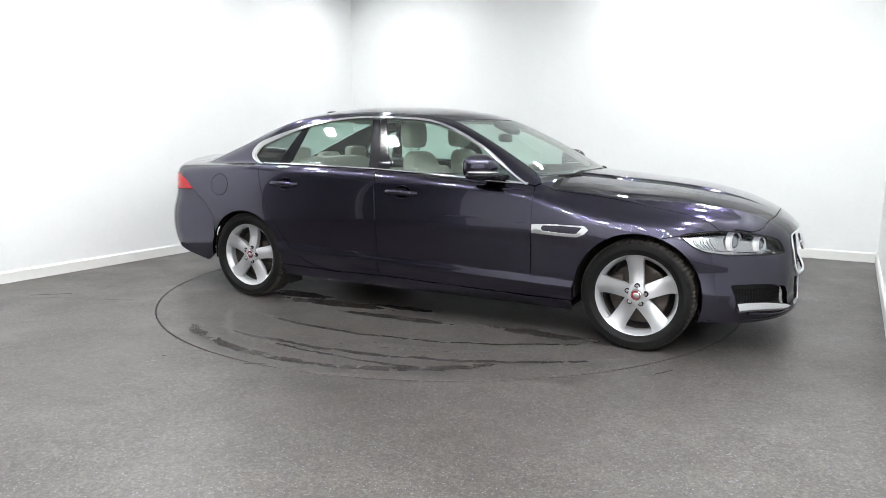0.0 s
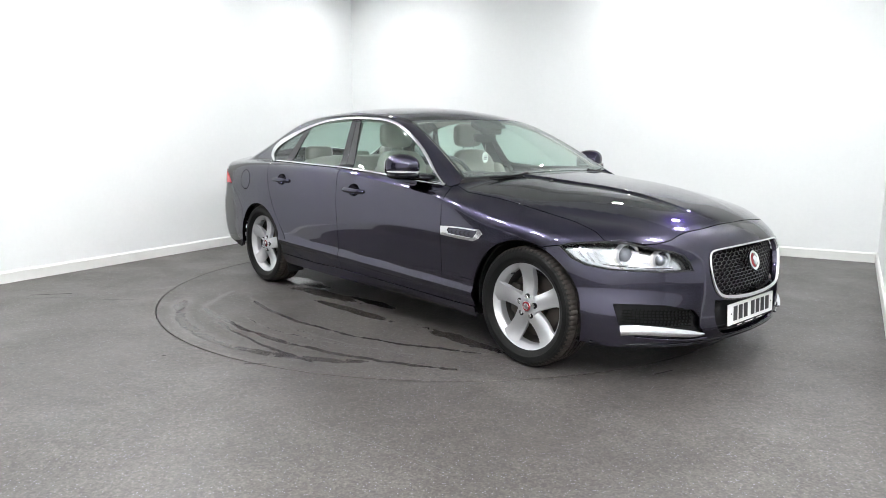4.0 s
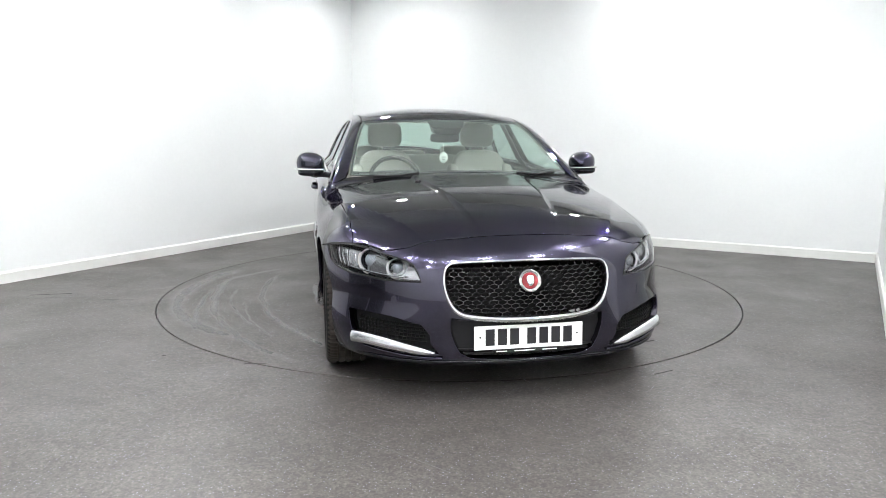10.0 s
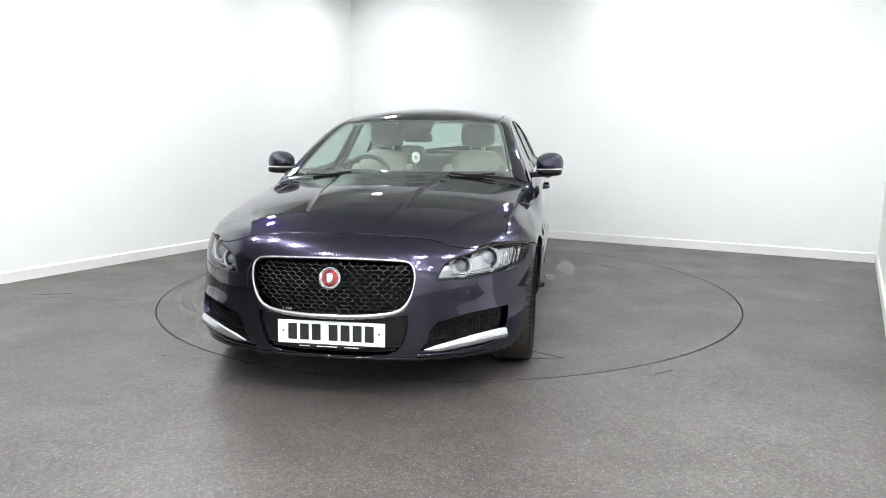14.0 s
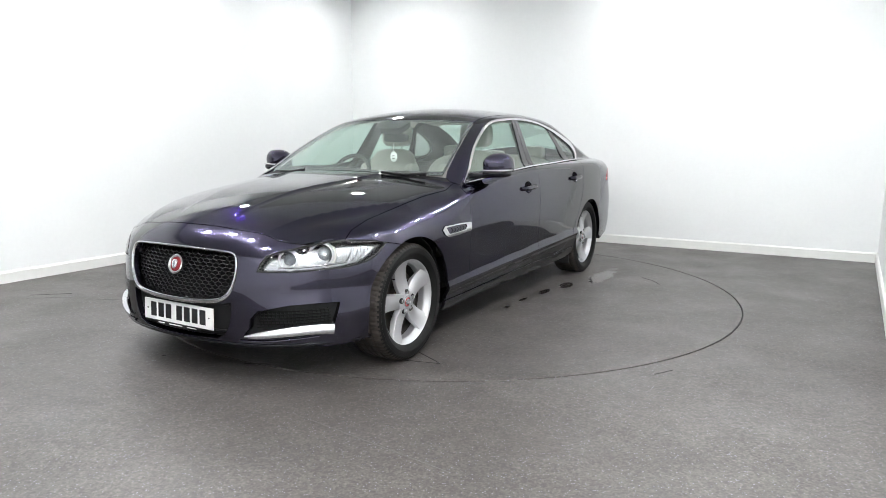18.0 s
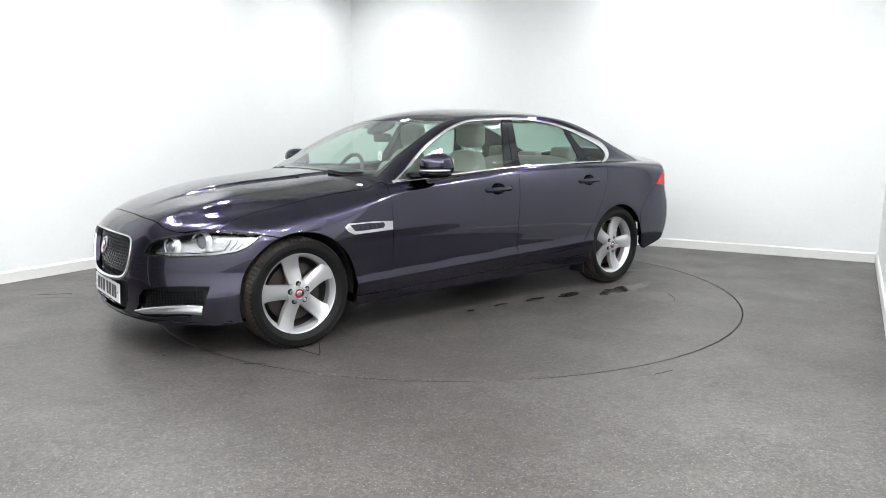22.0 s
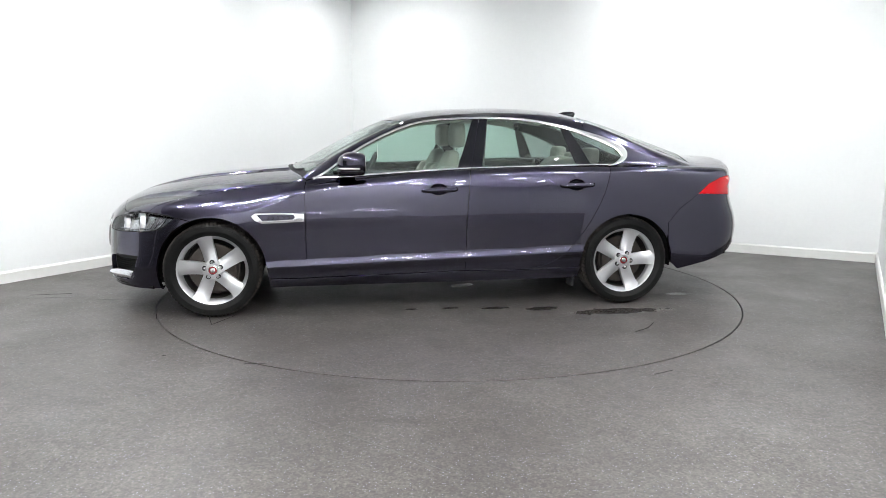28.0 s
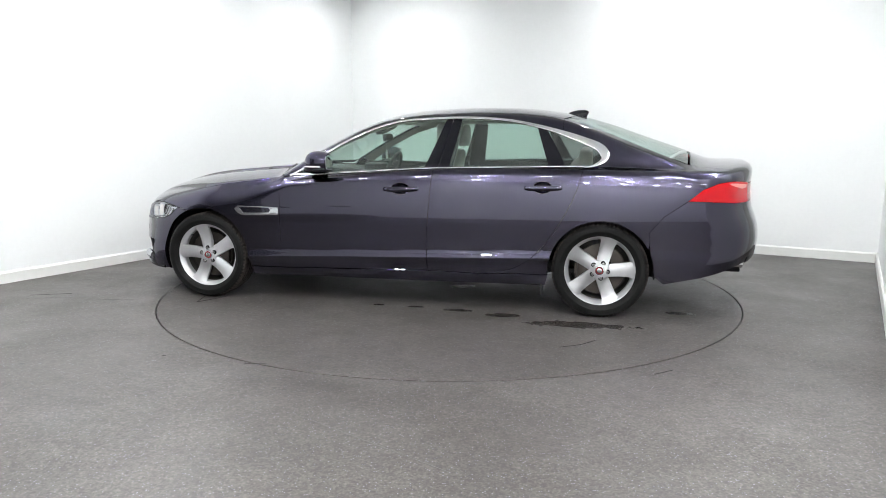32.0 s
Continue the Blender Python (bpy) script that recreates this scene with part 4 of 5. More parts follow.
def build_rear(car, lamp_up, bump_cut):
    P = M["paint"]
    lamp_low = near(TAIL_BALL, (-2.033, .902, .819), (-2.2, .875, .812), (-2.36, .80, .808), (-2.461, .664, .806))
    in_top = near(TAIL_BALL, (-2.443, .689, .95), (-2.50, .57, .938), (-2.53, .42, .932))
    in_low = near(TAIL_BALL, (-2.53, .41, .812), (-2.50, .56, .808), (-2.461, .664, .806))
    lamp = np.vstack([lamp_up[:-1], in_top, in_low, lamp_low[::-1][1:-1]])
    lamps = both("tail_lamp", patch(TAIL_BALL, lamp, h=.022, gap=.002, lip=.03, sink=-.002), M["red"], car, "red tail lamp")
    # dark sheet added behind each lamp so its red stays out of the cabin
    bv = patch(TAIL_BALL, lamp, h=.04, gap=.004, lip=0, sink=.034)
    for made, owner in ((bv, lamps[0]), (mirrored(bv), lamps[1])):
        solid("lamp_blocker", made[0], [tuple(reversed(t)) for t in made[1]], M["carpet"], owner, "unseen dark sheet added to block the lamp's red")
    pale = near(TAIL_BALL, (-2.30, .818, .935), (-2.42, .72, .935), (-2.47, .64, .932), (-2.47, .64, .912), (-2.42, .715, .905), (-2.36, .77, .912))
    pv = patch(TAIL_BALL, pale, h=.02, gap=0, lip=.002, sink=-.0045)
    solid("pale_lens", pv[0], pv[1], M["redlit"], lamps[0], "pale strip in the lamp", vn=pv[2])
    pv = mirrored(pv)
    solid("pale_lens", pv[0], pv[1], M["redlit"], lamps[1], "pale strip in the lamp", vn=pv[2])
    belly = near(TAIL_BALL, (-1.90, .90, .255), (-2.177, .88, .315), (-2.38, .80, .37), (-2.50, .62, .40), (-2.56, .35, .40), (-2.58, 0, .40))
    back_arch = side(*[(REAR_AXLE + .354 * math.cos(radians(a)), .322 + .354 * math.sin(radians(a))) for a in range(158, 184, 6)])
    mid = np.vstack([near(TAIL_BALL, (-2.53, .41, .80)), tail((.38, .655), (.2, .645), (0, .645))])
    half = np.vstack([mid[::-1], in_low[1:], lamp_low[::-1][1:], bump_cut[::-1][1:], back_arch[1:], belly])
    v, f, n = patch(TAIL_BALL, np.vstack([half, flip(half)[::-1][1:-1]]), h=.032, gap=.0025, lip=.03)
    bumper = solid("rear_bumper", v, f, P, car, "rear bumper", vn=n)
    # valance and exhaust tips
    row = near(TAIL_BALL, (-2.47, .68, .405), (-2.50, .62, .41), (-2.56, .35, .41), (-2.58, 0, .41))
    row = np.vstack([row, flip(row)[::-1][1:]])
    solid("valance", *strip(bowed(row, 4), .045, .004), M["plastic"], bumper, "black lower valance")
    for s in (1, -1):
        v, f = lathe([(.036, .10), (.036, -.03), (.040, -.055), (.043, -.05), (.043, .10)], 28, "x")
        solid("exhaust_tip", [(x - 2.385, y * 1.25 + .62 * s, z * .8 + .375) for x, y, z in v], f, M["chrome"], bumper, "chrome exhaust tip")
    bm = bmesh.new()
    block(bm, (.01, .52, .112), (-2.548, 0, .79), .003)
    rp = part("rear_plate", bm, M["plate"], car, "pale rear plate")
    for y in (.186, .128, .070, .012, -.070, -.128, -.186):
        bm = bmesh.new()
        block(bm, (.0016, .043, .076), (-2.5538, y, .79), .0006, segments=1)
        part("bar", bm, M["ink"], rp)


def build_glass(car, doors, frames, dlo_up, dlo_back, belt, belt2):
    """Screens, side glass, pillar covers and the bright window line."""
    # windscreen, with its black border
    ws = np.vstack([top((.972, 0), (.955, .3), (.905, .5), (.85, .67)), top((.825, .722), (.6, .682), (.35, .632), (.145, .582)), top((.21, .42), (.262, .2), (.285, 0))])
    outline = np.vstack([ws, flip(ws)[::-1][1:-1]])
    v, f, n = patch(SEC, outline, h=.045, gap=.002, lip=.005)
    screen = solid("windscreen", v, f, M["screen"], car, "clear windscreen", vn=n)
    screen.visible_shadow = False
    inner = np.vstack([top((.925, 0), (.91, .3), (.868, .48), (.815, .64)), top((.79, .698), (.58, .660), (.35, .612), (.165, .562)), top((.222, .41), (.272, .2), (.29, .14), (.40, .11), (.42, 0))])
    inner = np.vstack([inner, flip(inner)[::-1][1:-1]])
    v, f, n = patch(SEC, outline, [inner], h=.03, gap=.001, lip=0, sink=.006)
    solid("black_border", v, f, M["gloss"], screen, "black printed border", vn=n)
    # cowl
    ck = np.vstack([top((1.004, 0), (.988, .3), (.943, .5), (.888, .70), (.862, .80)), top((.83, .745), (.846, .675), (.90, .5), (.95, .3), (.967, 0))])
    v, f, n = patch(SEC, np.vstack([ck, flip(ck)[::-1][1:-1]]), h=.04, gap=0, lip=.01, sink=.012)
    cowl = solid("cowl", v, f, M["plastic"], car, "black plastic cowl", vn=n)
    for (x0, y0), (x1, y1) in (((.955, .34), (.86, .62)), ((.965, -.30), (.90, -.58))):
        row = bowed(top((x0, y0), ((x0 + x1) / 2 + .015, (y0 + y1) / 2), (x1, y1)), 5)
        solid("wiper", *strip(row + normals(row) * .004, .011, .008), M["plastic"], cowl, "black wiper blade")
    # back light
    bw = np.vstack([top((-1.295, 0), (-1.275, .3), (-1.215, .545)), top((-1.3, .55), (-1.6, .58), (-1.9, .62), (-2.045, .64)), top((-2.085, .35), (-2.10, 0))])
    v, f, n = patch(SEC, np.vstack([bw, flip(bw)[::-1][1:-1]]), h=.045, gap=.002, lip=.005)
    rear = solid("rear_window", v, f, M["pane"], car, "tinted rear window", vn=n)
    rear.visible_shadow = False
    # side glass
    b_front = side((-.362, 1.358), (-.300, 1.19), (-.228, 1.018))
    b_mid1 = side((-.410, 1.363), (-.365, 1.19), (-.318, 1.014))
    b_mid2 = side((-.416, 1.363), (-.371, 1.19), (-.324, 1.014))
    b_back = side((-.473, 1.362), (-.440, 1.19), (-.401, 1.020))
    q_a = side((-1.017, 1.319), (-1.06, 1.19), (-1.112, 1.040))
    q_b = side((-1.045, 1.314), (-1.10, 1.19), (-1.16, 1.040))
    q_c = side((-1.075, 1.307), (-1.15, 1.18), (-1.225, 1.042))
    seg = lambda rows, a, b: rows[(rows[:, 0] < a) & (rows[:, 0] > b)]
    low = np.vstack([side((.79, .949)), side((.6, .962), (.416, .974), (.02, .998), (-.311, 1.016), (-.756, 1.028), (-1.1, 1.034), (-1.352, 1.036), (-1.424, 1.042))])
    full_up = np.vstack([dlo_up, dlo_back[1:]])

    def pane(name, outline, mat, owner, label, sink=.010):
        made = patch(SEC, outline, h=.04, gap=0, lip=.004, sink=sink)
        l = solid(name, made[0], made[1], mat, owner[0], label, vn=made[2])
        tw = mirrored(made)
        r = solid(name, tw[0], tw[1], mat, owner[1], label, vn=tw[2])
        if mat in (M["pane"], M["smoked"]):
            l.visible_shadow = r.visible_shadow = False
    pane("door_glass", np.vstack([seg(full_up, .785, -.35), b_front, seg(low, .785, -.22)[::-1]]), M["pane"], doors["front"], "tinted window")
    pane("pillar_cover", np.vstack([seg(full_up, -.362, -.409), b_mid1, b_front[::-1]]), M["gloss"], doors["front"], "gloss black pillar cover", .004)
    pane("pillar_cover", np.vstack([seg(full_up, -.417, -.472), b_back, b_mid2[::-1]]), M["gloss"], doors["rear"], "gloss black pillar cover", .004)
    pane("door_glass", np.vstack([seg(full_up, -.475, -1.016), q_a, seg(low, -.402, -1.11)[::-1], b_back[::-1]]), M["pane"], doors["rear"], "tinted window")
    pane("glass_divider", np.vstack([seg(full_up, -1.018, -1.045), q_b, q_a[::-1]]), M["gloss"], doors["rear"], "gloss black divider", .004)
    pane("glass_divider", np.vstack([seg(full_up, -1.047, -1.075), q_c, q_b[::-1]]), M["gloss"], frames, "gloss black divider", .0045)
    pane("quarter_glass", np.vstack([seg(full_up, -1.076, -1.6), low[-2:][::-1], q_c[::-1]]), M["smoked"], frames, "tinted quarter window")
    # bright window line: upper bow and lower belt strip
    bow = np.vstack([dlo_up, dlo_back[1:]])
    w = np.interp(-bow[:, 0], [-.8, -.6, .9, 1.15, 1.38, 1.53], [.016, .020, .022, .032, .052, .066])
    w = np.where(bow[:, 0] < -1.3, w * np.interp(bow[:, 2], [1.026, 1.11], [.35, 1]), w)
    # moved inwards so that its outer edge lies on the frame's edge
    n = normals(bow)
    way = np.gradient(bow, axis=0)
    b = np.cross(n, way)
    b /= np.linalg.norm(b, axis=1)[:, None]
    if b[len(b) // 3][2] > 0:
        b = -b
    bow_in = bow + b * (w / 2 + .001)[:, None]
    bow_in = near(SEC, *bow_in)
    both("window_line", strip(bow_in, w, .006), M["chrome"], frames[0].parent, "bright window surround")
    low_f = bowed(side((.79, .951), (.6, .960), (.416, .971), (.02, .996), (-.318, 1.015)), 3)
    low_r = bowed(side((-.324, 1.015), (-.756, 1.025), (-1.1, 1.032), (-1.352, 1.034)), 3)
    for k, owner in ((0, 1), (1, -1)):
        for row, key in ((low_f, "front"), (low_r, "rear")):
            sv, sf = strip(row, .017, .006)
            solid("belt_strip", sv if owner > 0 else flip(sv), sf if owner > 0 else [tuple(reversed(t)) for t in sf], M["chrome"], doors[key][k], "bright belt strip")


car, doors = build_car()
# ---- wheels ----
def wheel_form():
    """One wheel at the origin, its face towards +y; the parts hang on the rim."""
    rim_v, rim_f = lathe([(.2125, .020), (.2130, .052), (.2142, .061), (.2170, .066), (.2235, .075), (.231, .088), (.236, .094), (.243, .096), (.247, .092), (.247, .080), (.236, .078), (.232, .06), (.228, -.10), (.245, -.11)], 96)
    barrel_v, barrel_f = lathe([(.10, -.10), (.206, -.10), (.210, -.02), (.2135, .022), (.226, .03)], 64)
    hub_v, hub_f = lathe([(.247, .092), (.072, .03), (.074, .064), (.068, .078), (.058, .082), (.034, .083), (.031, .080), (0, .080)][1:], 40)
    rim = solid("wheel", rim_v, rim_f, M["silver"], None, "silver five-spoke alloy wheel")
    rim.data.set_sharp_from_angle(angle=radians(38))
    barrel = solid("barrel", barrel_v, barrel_f, M["barrel"], rim, "inner barrel, coloured dark to stand for shade")
    barrel.data.set_sharp_from_angle(angle=radians(38))
    hub = solid("hub", hub_v, hub_f, M["silver"], rim)
    hub.data.set_sharp_from_angle(angle=radians(38))
    # five broad, slightly swept spokes
    for k in range(5):
        base = 90 + 72 * k
        rows = []
        for r in np.linspace(.040, .234, 12):
            u = (r - .040) / .194
            mid = radians(base + 10)
            w = .082 + .020 * u + .040 * max(0, (u - .74) / .26) ** 2
            y0 = .074 + .010 * (1 - u) ** 2 - .014 * math.sin(math.pi * u) + .016 * u ** 3
            depth = .036 - .010 * u
            off = -.004 + .004 * u
            row = []
            for s, dy in ((-.5, -depth), (-.5, -.004), (-.47, 0), (-.1, .001), (.20, .001), (.26, -.003), (.46, -.008), (.5, -.012), (.5, -depth)):
                q = off + s * w
                row.append((-(r * math.cos(mid) - q * math.sin(mid)), y0 + dy, r * math.sin(mid) + q * math.cos(mid)))
            rows.append(row)
        n = len(rows[0])
        v = [q for row in rows for q in row]
        f = [(i * n + j, i * n + (j + 1) % n, (i + 1) * n + (j + 1) % n, (i + 1) * n + j) for i in range(11) for j in range(n)]
        spoke = solid("spoke", v, f, M["silver"], rim)
        spoke.data.set_sharp_from_angle(angle=radians(38))
    # tyre with tread blocks and sidewall rings
    prof = [(.236, -.09), (.262, -.104), (.290, -.1075), (.312, -.102), (.322, -.094), (.3275, -.082), (.328, -.062), (.321, -.060), (.321, -.052), (.3285, -.050), (.3285, -.022), (.321, -.020), (.321, -.012), (.3285, -.010), (.3285, .012), (.321, .014), (.321, .022), (.3285, .024), (.3285, .050), (.321, .052), (.321, .060), (.328, .062), (.3275, .088), (.322, .102), (.314, .110), (.302, .1165), (.2995, .1155), (.290, .1185), (.272, .117), (.2705, .1155), (.256, .111), (.247, .101), (.238, .094)]
    seg, tv, tf = 300, [], []
    n = len(prof)
    for i in range(seg):
        a = 2 * math.pi * i / seg
        for r, y in prof:
            if abs(y) > .06 and r > .311 and i % 4 == 0:
                r -= .0045
            elif abs(y) < .051 and r > .327 and i % 8 == 0:
                r -= .004
            tv.append((r * math.cos(a), y, r * math.sin(a)))
    for i in range(seg):
        j = (i + 1) % seg
        tf += [(i * n + q, i * n + q + 1, j * n + q + 1, j * n + q) for q in range(n - 1)]
    tyre = solid("tyre", tv, tf, M["rubber"], rim, "black tyre with dusty tread")
    tyre.data.set_sharp_from_angle(angle=radians(35))
    tyre.data.materials.append(M["dusty"])
    for p in tyre.data.polygons:
        c = p.center
        if math.hypot(c.x, c.z) > .3165 and abs(c.y) < .112:
            p.material_index = 1
    dv, df = lathe([(.070, .040), (.090, .040), (.095, .012), (.172, .012), (.174, .008), (.174, -.012), (.09, -.012)], 64)
    disc = solid("brake_disc", dv, df, M["steel"], rim, "worn steel brake disc, darkened for shade")
    disc.data.set_sharp_from_angle(angle=radians(35))
    hv, hf = lathe([(0, .045), (.062, .044), (.088, .041), (.092, .02)], 40)
    solid("hub_bell", hv, hf, M["rust"], disc, "rusty brown hub")
    for k in range(5):
        a = radians(90 + 72 * k)
        at = Matrix.Translation((-.0545 * math.cos(a), .080, .0545 * math.sin(a)))
        nv, nf = lathe([(.0125, -.004), (.0120, .001), (.0110, .002), (.0108, .009), (.0090, .012), (0, .0125)], 6)
        ob = solid("wheel_nut", moved(nv, at), nf, M["chrome"], rim, shade=False)
        # flat black disc stands for the shaded hole round the nut
        rv, rf = lathe([(.0, .0025), (.0165, .0025), (.0175, .0012), (.0175, -.004)], 20)
        solid("nut_hole_shade", moved(rv, at), rf, M["plastic"], ob)
    cv, cf = lathe([(.031, .080), (.031, .084), (.027, .086), (.026, .0845)], 32)
    cap = solid("centre_cap", cv, cf, M["chrome"], rim, "silver cap ring")
    cv, cf = lathe([(.0265, .0845), (.016, .0865), (0, .087)], 28)
    solid("cap_field", cv, cf, M["badge"], cap, "red cap field")
    pv, pf = pillow((.036, .006, .032), .8, 16, 8, lambda x, y, z: (x, y + .0868, z))
    solid("cap_relief", pv, pf, M["satin"], cap, "plain silver relief")
    vv, vf = lathe([(0, .0), (.004, .002), (.004, .03), (0, .032)], 10)
    solid("valve", [(x + .198 * math.cos(.9), y + .058, z + .198 * math.sin(.9)) for x, y, z in vv], vf, M["plastic"], rim)
    return rim


def build_wheels(car):
    first = wheel_form()
    first.parent = car
    for k, (x, s, spin) in enumerate(((FRONT_AXLE, 1, 2.5), (REAR_AXLE, 1, -25), (FRONT_AXLE, -1, -5), (REAR_AXLE, -1, -18))):
        m = pose(x, .792 * s, HUB, 0, spin if s > 0 else -spin, 0 if s > 0 else 180)
        if s < 0:
            m = Matrix.Translation((x, -.792, HUB)) @ Matrix.Rotation(math.pi, 4, "Z") @ Matrix.Rotation(radians(spin), 4, "Y")
        if k == 0:
            first.matrix_basis = m
        else:
            copy_thing(first, m)
    # callipers, wells and floor pan
    for x in (FRONT_AXLE, REAR_AXLE):
        for s in (1, -1):
            bm = bmesh.new()
            block(bm, (.07, .09, .17), (x + (-.12 if x > 0 else .12), .79 * s, HUB + .02), .02)
            part("brake_calliper", bm, M["steel"], car, "dull grey brake calliper", shade=True)
            r = .372 if x > 0 else .362
            v, f = lathe([(r, .50), (r, .865), (r + .008, .865), (r + .008, .49), (0.0, .49)], 40, a0=radians(-8), a1=radians(188))
            solid("wheel_well", [(a + x, b * s, c + .328) for a, b, c in v], f, M["well"], car, "black wheel-arch liner")
    bm = bmesh.new()
    block(bm, (2.16, 1.66, .03), (0, 0, .21), .01)
    block(bm, (.95, 1.0, .03), (1.68, 0, .22), .01)
    block(bm, (.34, 1.2, .03), (1.95, 0, .21), .01)
    block(bm, (.9, 1.0, .03), (-1.6, 0, .24), .01)
    block(bm, (.5, 1.3, .03), (-2.18, 0, .33), .01)
    part("floor_pan", bm, M["well"], car, "black underside")
    for s in (1, -1):
        # mud flap behind the rear wheel arch front edge
        bm = bmesh.new()
        block(bm, (.015, .14, .10), (-1.085, .82 * s, .19), .004)
        part("mud_flap", bm, M["plastic"], car, "black plastic flap")


# ---- handles, mirrors, vents and other fittings ----
def hung(name, v, f, mat, parents, label="", shade=True):
    """The same form on the left and, mirrored, on the right."""
    l = solid(name, v, f, mat, parents[0], label, shade)
    r = solid(name, flip(np.array(v)), [tuple(reversed(t)) for t in f], mat, parents[1], label, shade)
    return l, r


def build_handles():
    for key, x, z in (("front", -.083, .868), ("rear", -1.086, .893)):
        cx, cz = CUPS[key]
        v, f, n = patch(SEC, ellipse(cx, cz, .064, .042), h=.010, gap=0, lip=0)
        rho = np.hypot((v[:, 0] - cx) / .064, (v[:, 2] - cz) / .042)
        v = v - n * (.004 + .032 * np.sqrt(np.clip(1 - rho ** 2, 0, 1)))[:, None]
        hung("handle_cup", v, f, M["paint"], doors[key], "dark recessed handle cup")
        rows = []
        for u in np.linspace(-1, 1, 15):
            p = side((x - .128 * u, z - .001 + .003 * u))[0]
            out = .032 * (1 - u ** 6) + .004
            w = .0175 * (1 - .25 * u * u)
            t = .009
            rows.append([p + np.array([0, out - t, -w]), p + np.array([0, out, -w * .55]), p + np.array([0, out + .002, 0]), p + np.array([0, out, w * .55]), p + np.array([0, out - t, w])])
        v = [q for r in rows for q in r]
        f = [(i * 5 + j, i * 5 + j + 1, (i + 1) * 5 + j + 1, (i + 1) * 5 + j) for i in range(14) for j in range(4)] + [(i * 5 + 4, i * 5, (i + 1) * 5, (i + 1) * 5 + 4) for i in range(14)] + [(0, 1, 2, 3, 4), (74, 73, 72, 71, 70)]
        hung("door_handle", v, f, M["paint"], doors[key], "body-coloured bar handle")


def build_mirrors():
    def shell(x, y, z):
        u = (y + .09) / .18
        x = x * (1.0 - .18 * u) - .02 * u
        return (max(x, -.085) + .52, y + .962, z * (.92 + .06 * u) * (1.06 if z > 0 else .92) + 1.050 + .004 * u)
    l, r = hung("door_mirror", *pillow((.235, .185, .158), .86, 44, 24, shell), M["paint"], doors["front"], "body-coloured door mirror")
    vg, fg = pillow((.006, .150, .104), .5, 28, 8, lambda x, y, z: (x + .4335, y + .965, z + 1.050))
    hung("mirror_glass", vg, fg, M["mirror"], (l, r), "mirror glass")
    lv, lf = pillow((.225, .180, .060), .72, 36, 12, lambda x, y, z: (max(x * (1 - .8 * (y + .09)), -.08) + .52, y * .97 + .960, z + 1.002))
    hung("mirror_base", lv, lf, M["gloss"], (l, r), "gloss black lower cup")
    sv, sf = pillow((.215, .192, .015), .70, 48, 6, lambda x, y, z: (max(x * (1 - .9 * (y + .09)), -.05) + .522, y + .966, z + 1.020 + .02 * y))
    hung("side_repeater", sv, sf, M["amber"], (l, r), "pale indicator strip")
    av, af = pillow((.13, .17, .034), .6, 24, 8, lambda x, y, z: (x * (1 - 2 * y) + .60 - .5 * (y + .085), y + .875, z * (1.1 - 2 * y) + .985))
    hung("mirror_arm", av, af, M["gloss"], (l, r), "black mirror foot")


def build_vents(car):
    out = side((1.203, .700), (1.175, .721), (1.0, .720), (.853, .714), (.853, .661), (1.0, .655), (1.135, .652), (1.18, .672))
    slot = side((1.165, .710), (1.05, .712), (.925, .710), (.912, .694), (.925, .677), (1.05, .672), (1.13, .671))
    v, f, n = patch(NOSE_BALL, out, [slot], h=.02, gap=.001, lip=.007, sink=-.006)
    l, r = both("side_vent", (v, f, n), M["chrome"], car, "chrome side vent")
    v, f, n = patch(NOSE_BALL, slot, h=.02, gap=0, lip=.001, sink=.003)
    hung("vent_slot", v, f, M["plastic"], (l, r), "black slot")
    for k in range(5):
        row = side((1.10 - .035 * k, .677), (1.085 - .035 * k, .690), (1.10 - .035 * k, .700))
        v, f = strip(row, .004, .003)
        hung("vent_rib", v, f, M["plastic"], (l, r))
    # fuel flap on the right flank
    v, f, n = mirrored(patch(TAIL_BALL, ellipse(-1.728, .864, .088, .080, 40), h=.02, gap=.002, lip=.002, sink=-.0016))
    flap = solid("fuel_flap", v, f, M["paint"], car, "round fuel flap", vn=n)
    v, f = strip(ellipse(-1.728, .864, .0895, .0815, 40), .006, .0008, closed=True)
    solid("flap_gap", flip(v), [tuple(reversed(t)) for t in f], M["well"], flap, "dark gap round the flap")
    # aerial fin
    v, f = pillow((.17, .045, .075), .8, 28, 14, lambda x, y, z: (x * (1 - 3.2 * max(0, z)) - 1.272 - 1.1 * max(0, z), y * (1 - 7 * max(0, z)), z + 1.405))
    solid("aerial_fin", v, f, M["gloss"], car, "dark shark-fin aerial")
    # wing mirror triangle, badges of the screen wash
    for s in (1, -1):
        row = top((1.20, .33 * s), (1.18, .35 * s))
        solid("washer_jet", *strip(row, .02, .006), M["plastic"], car)


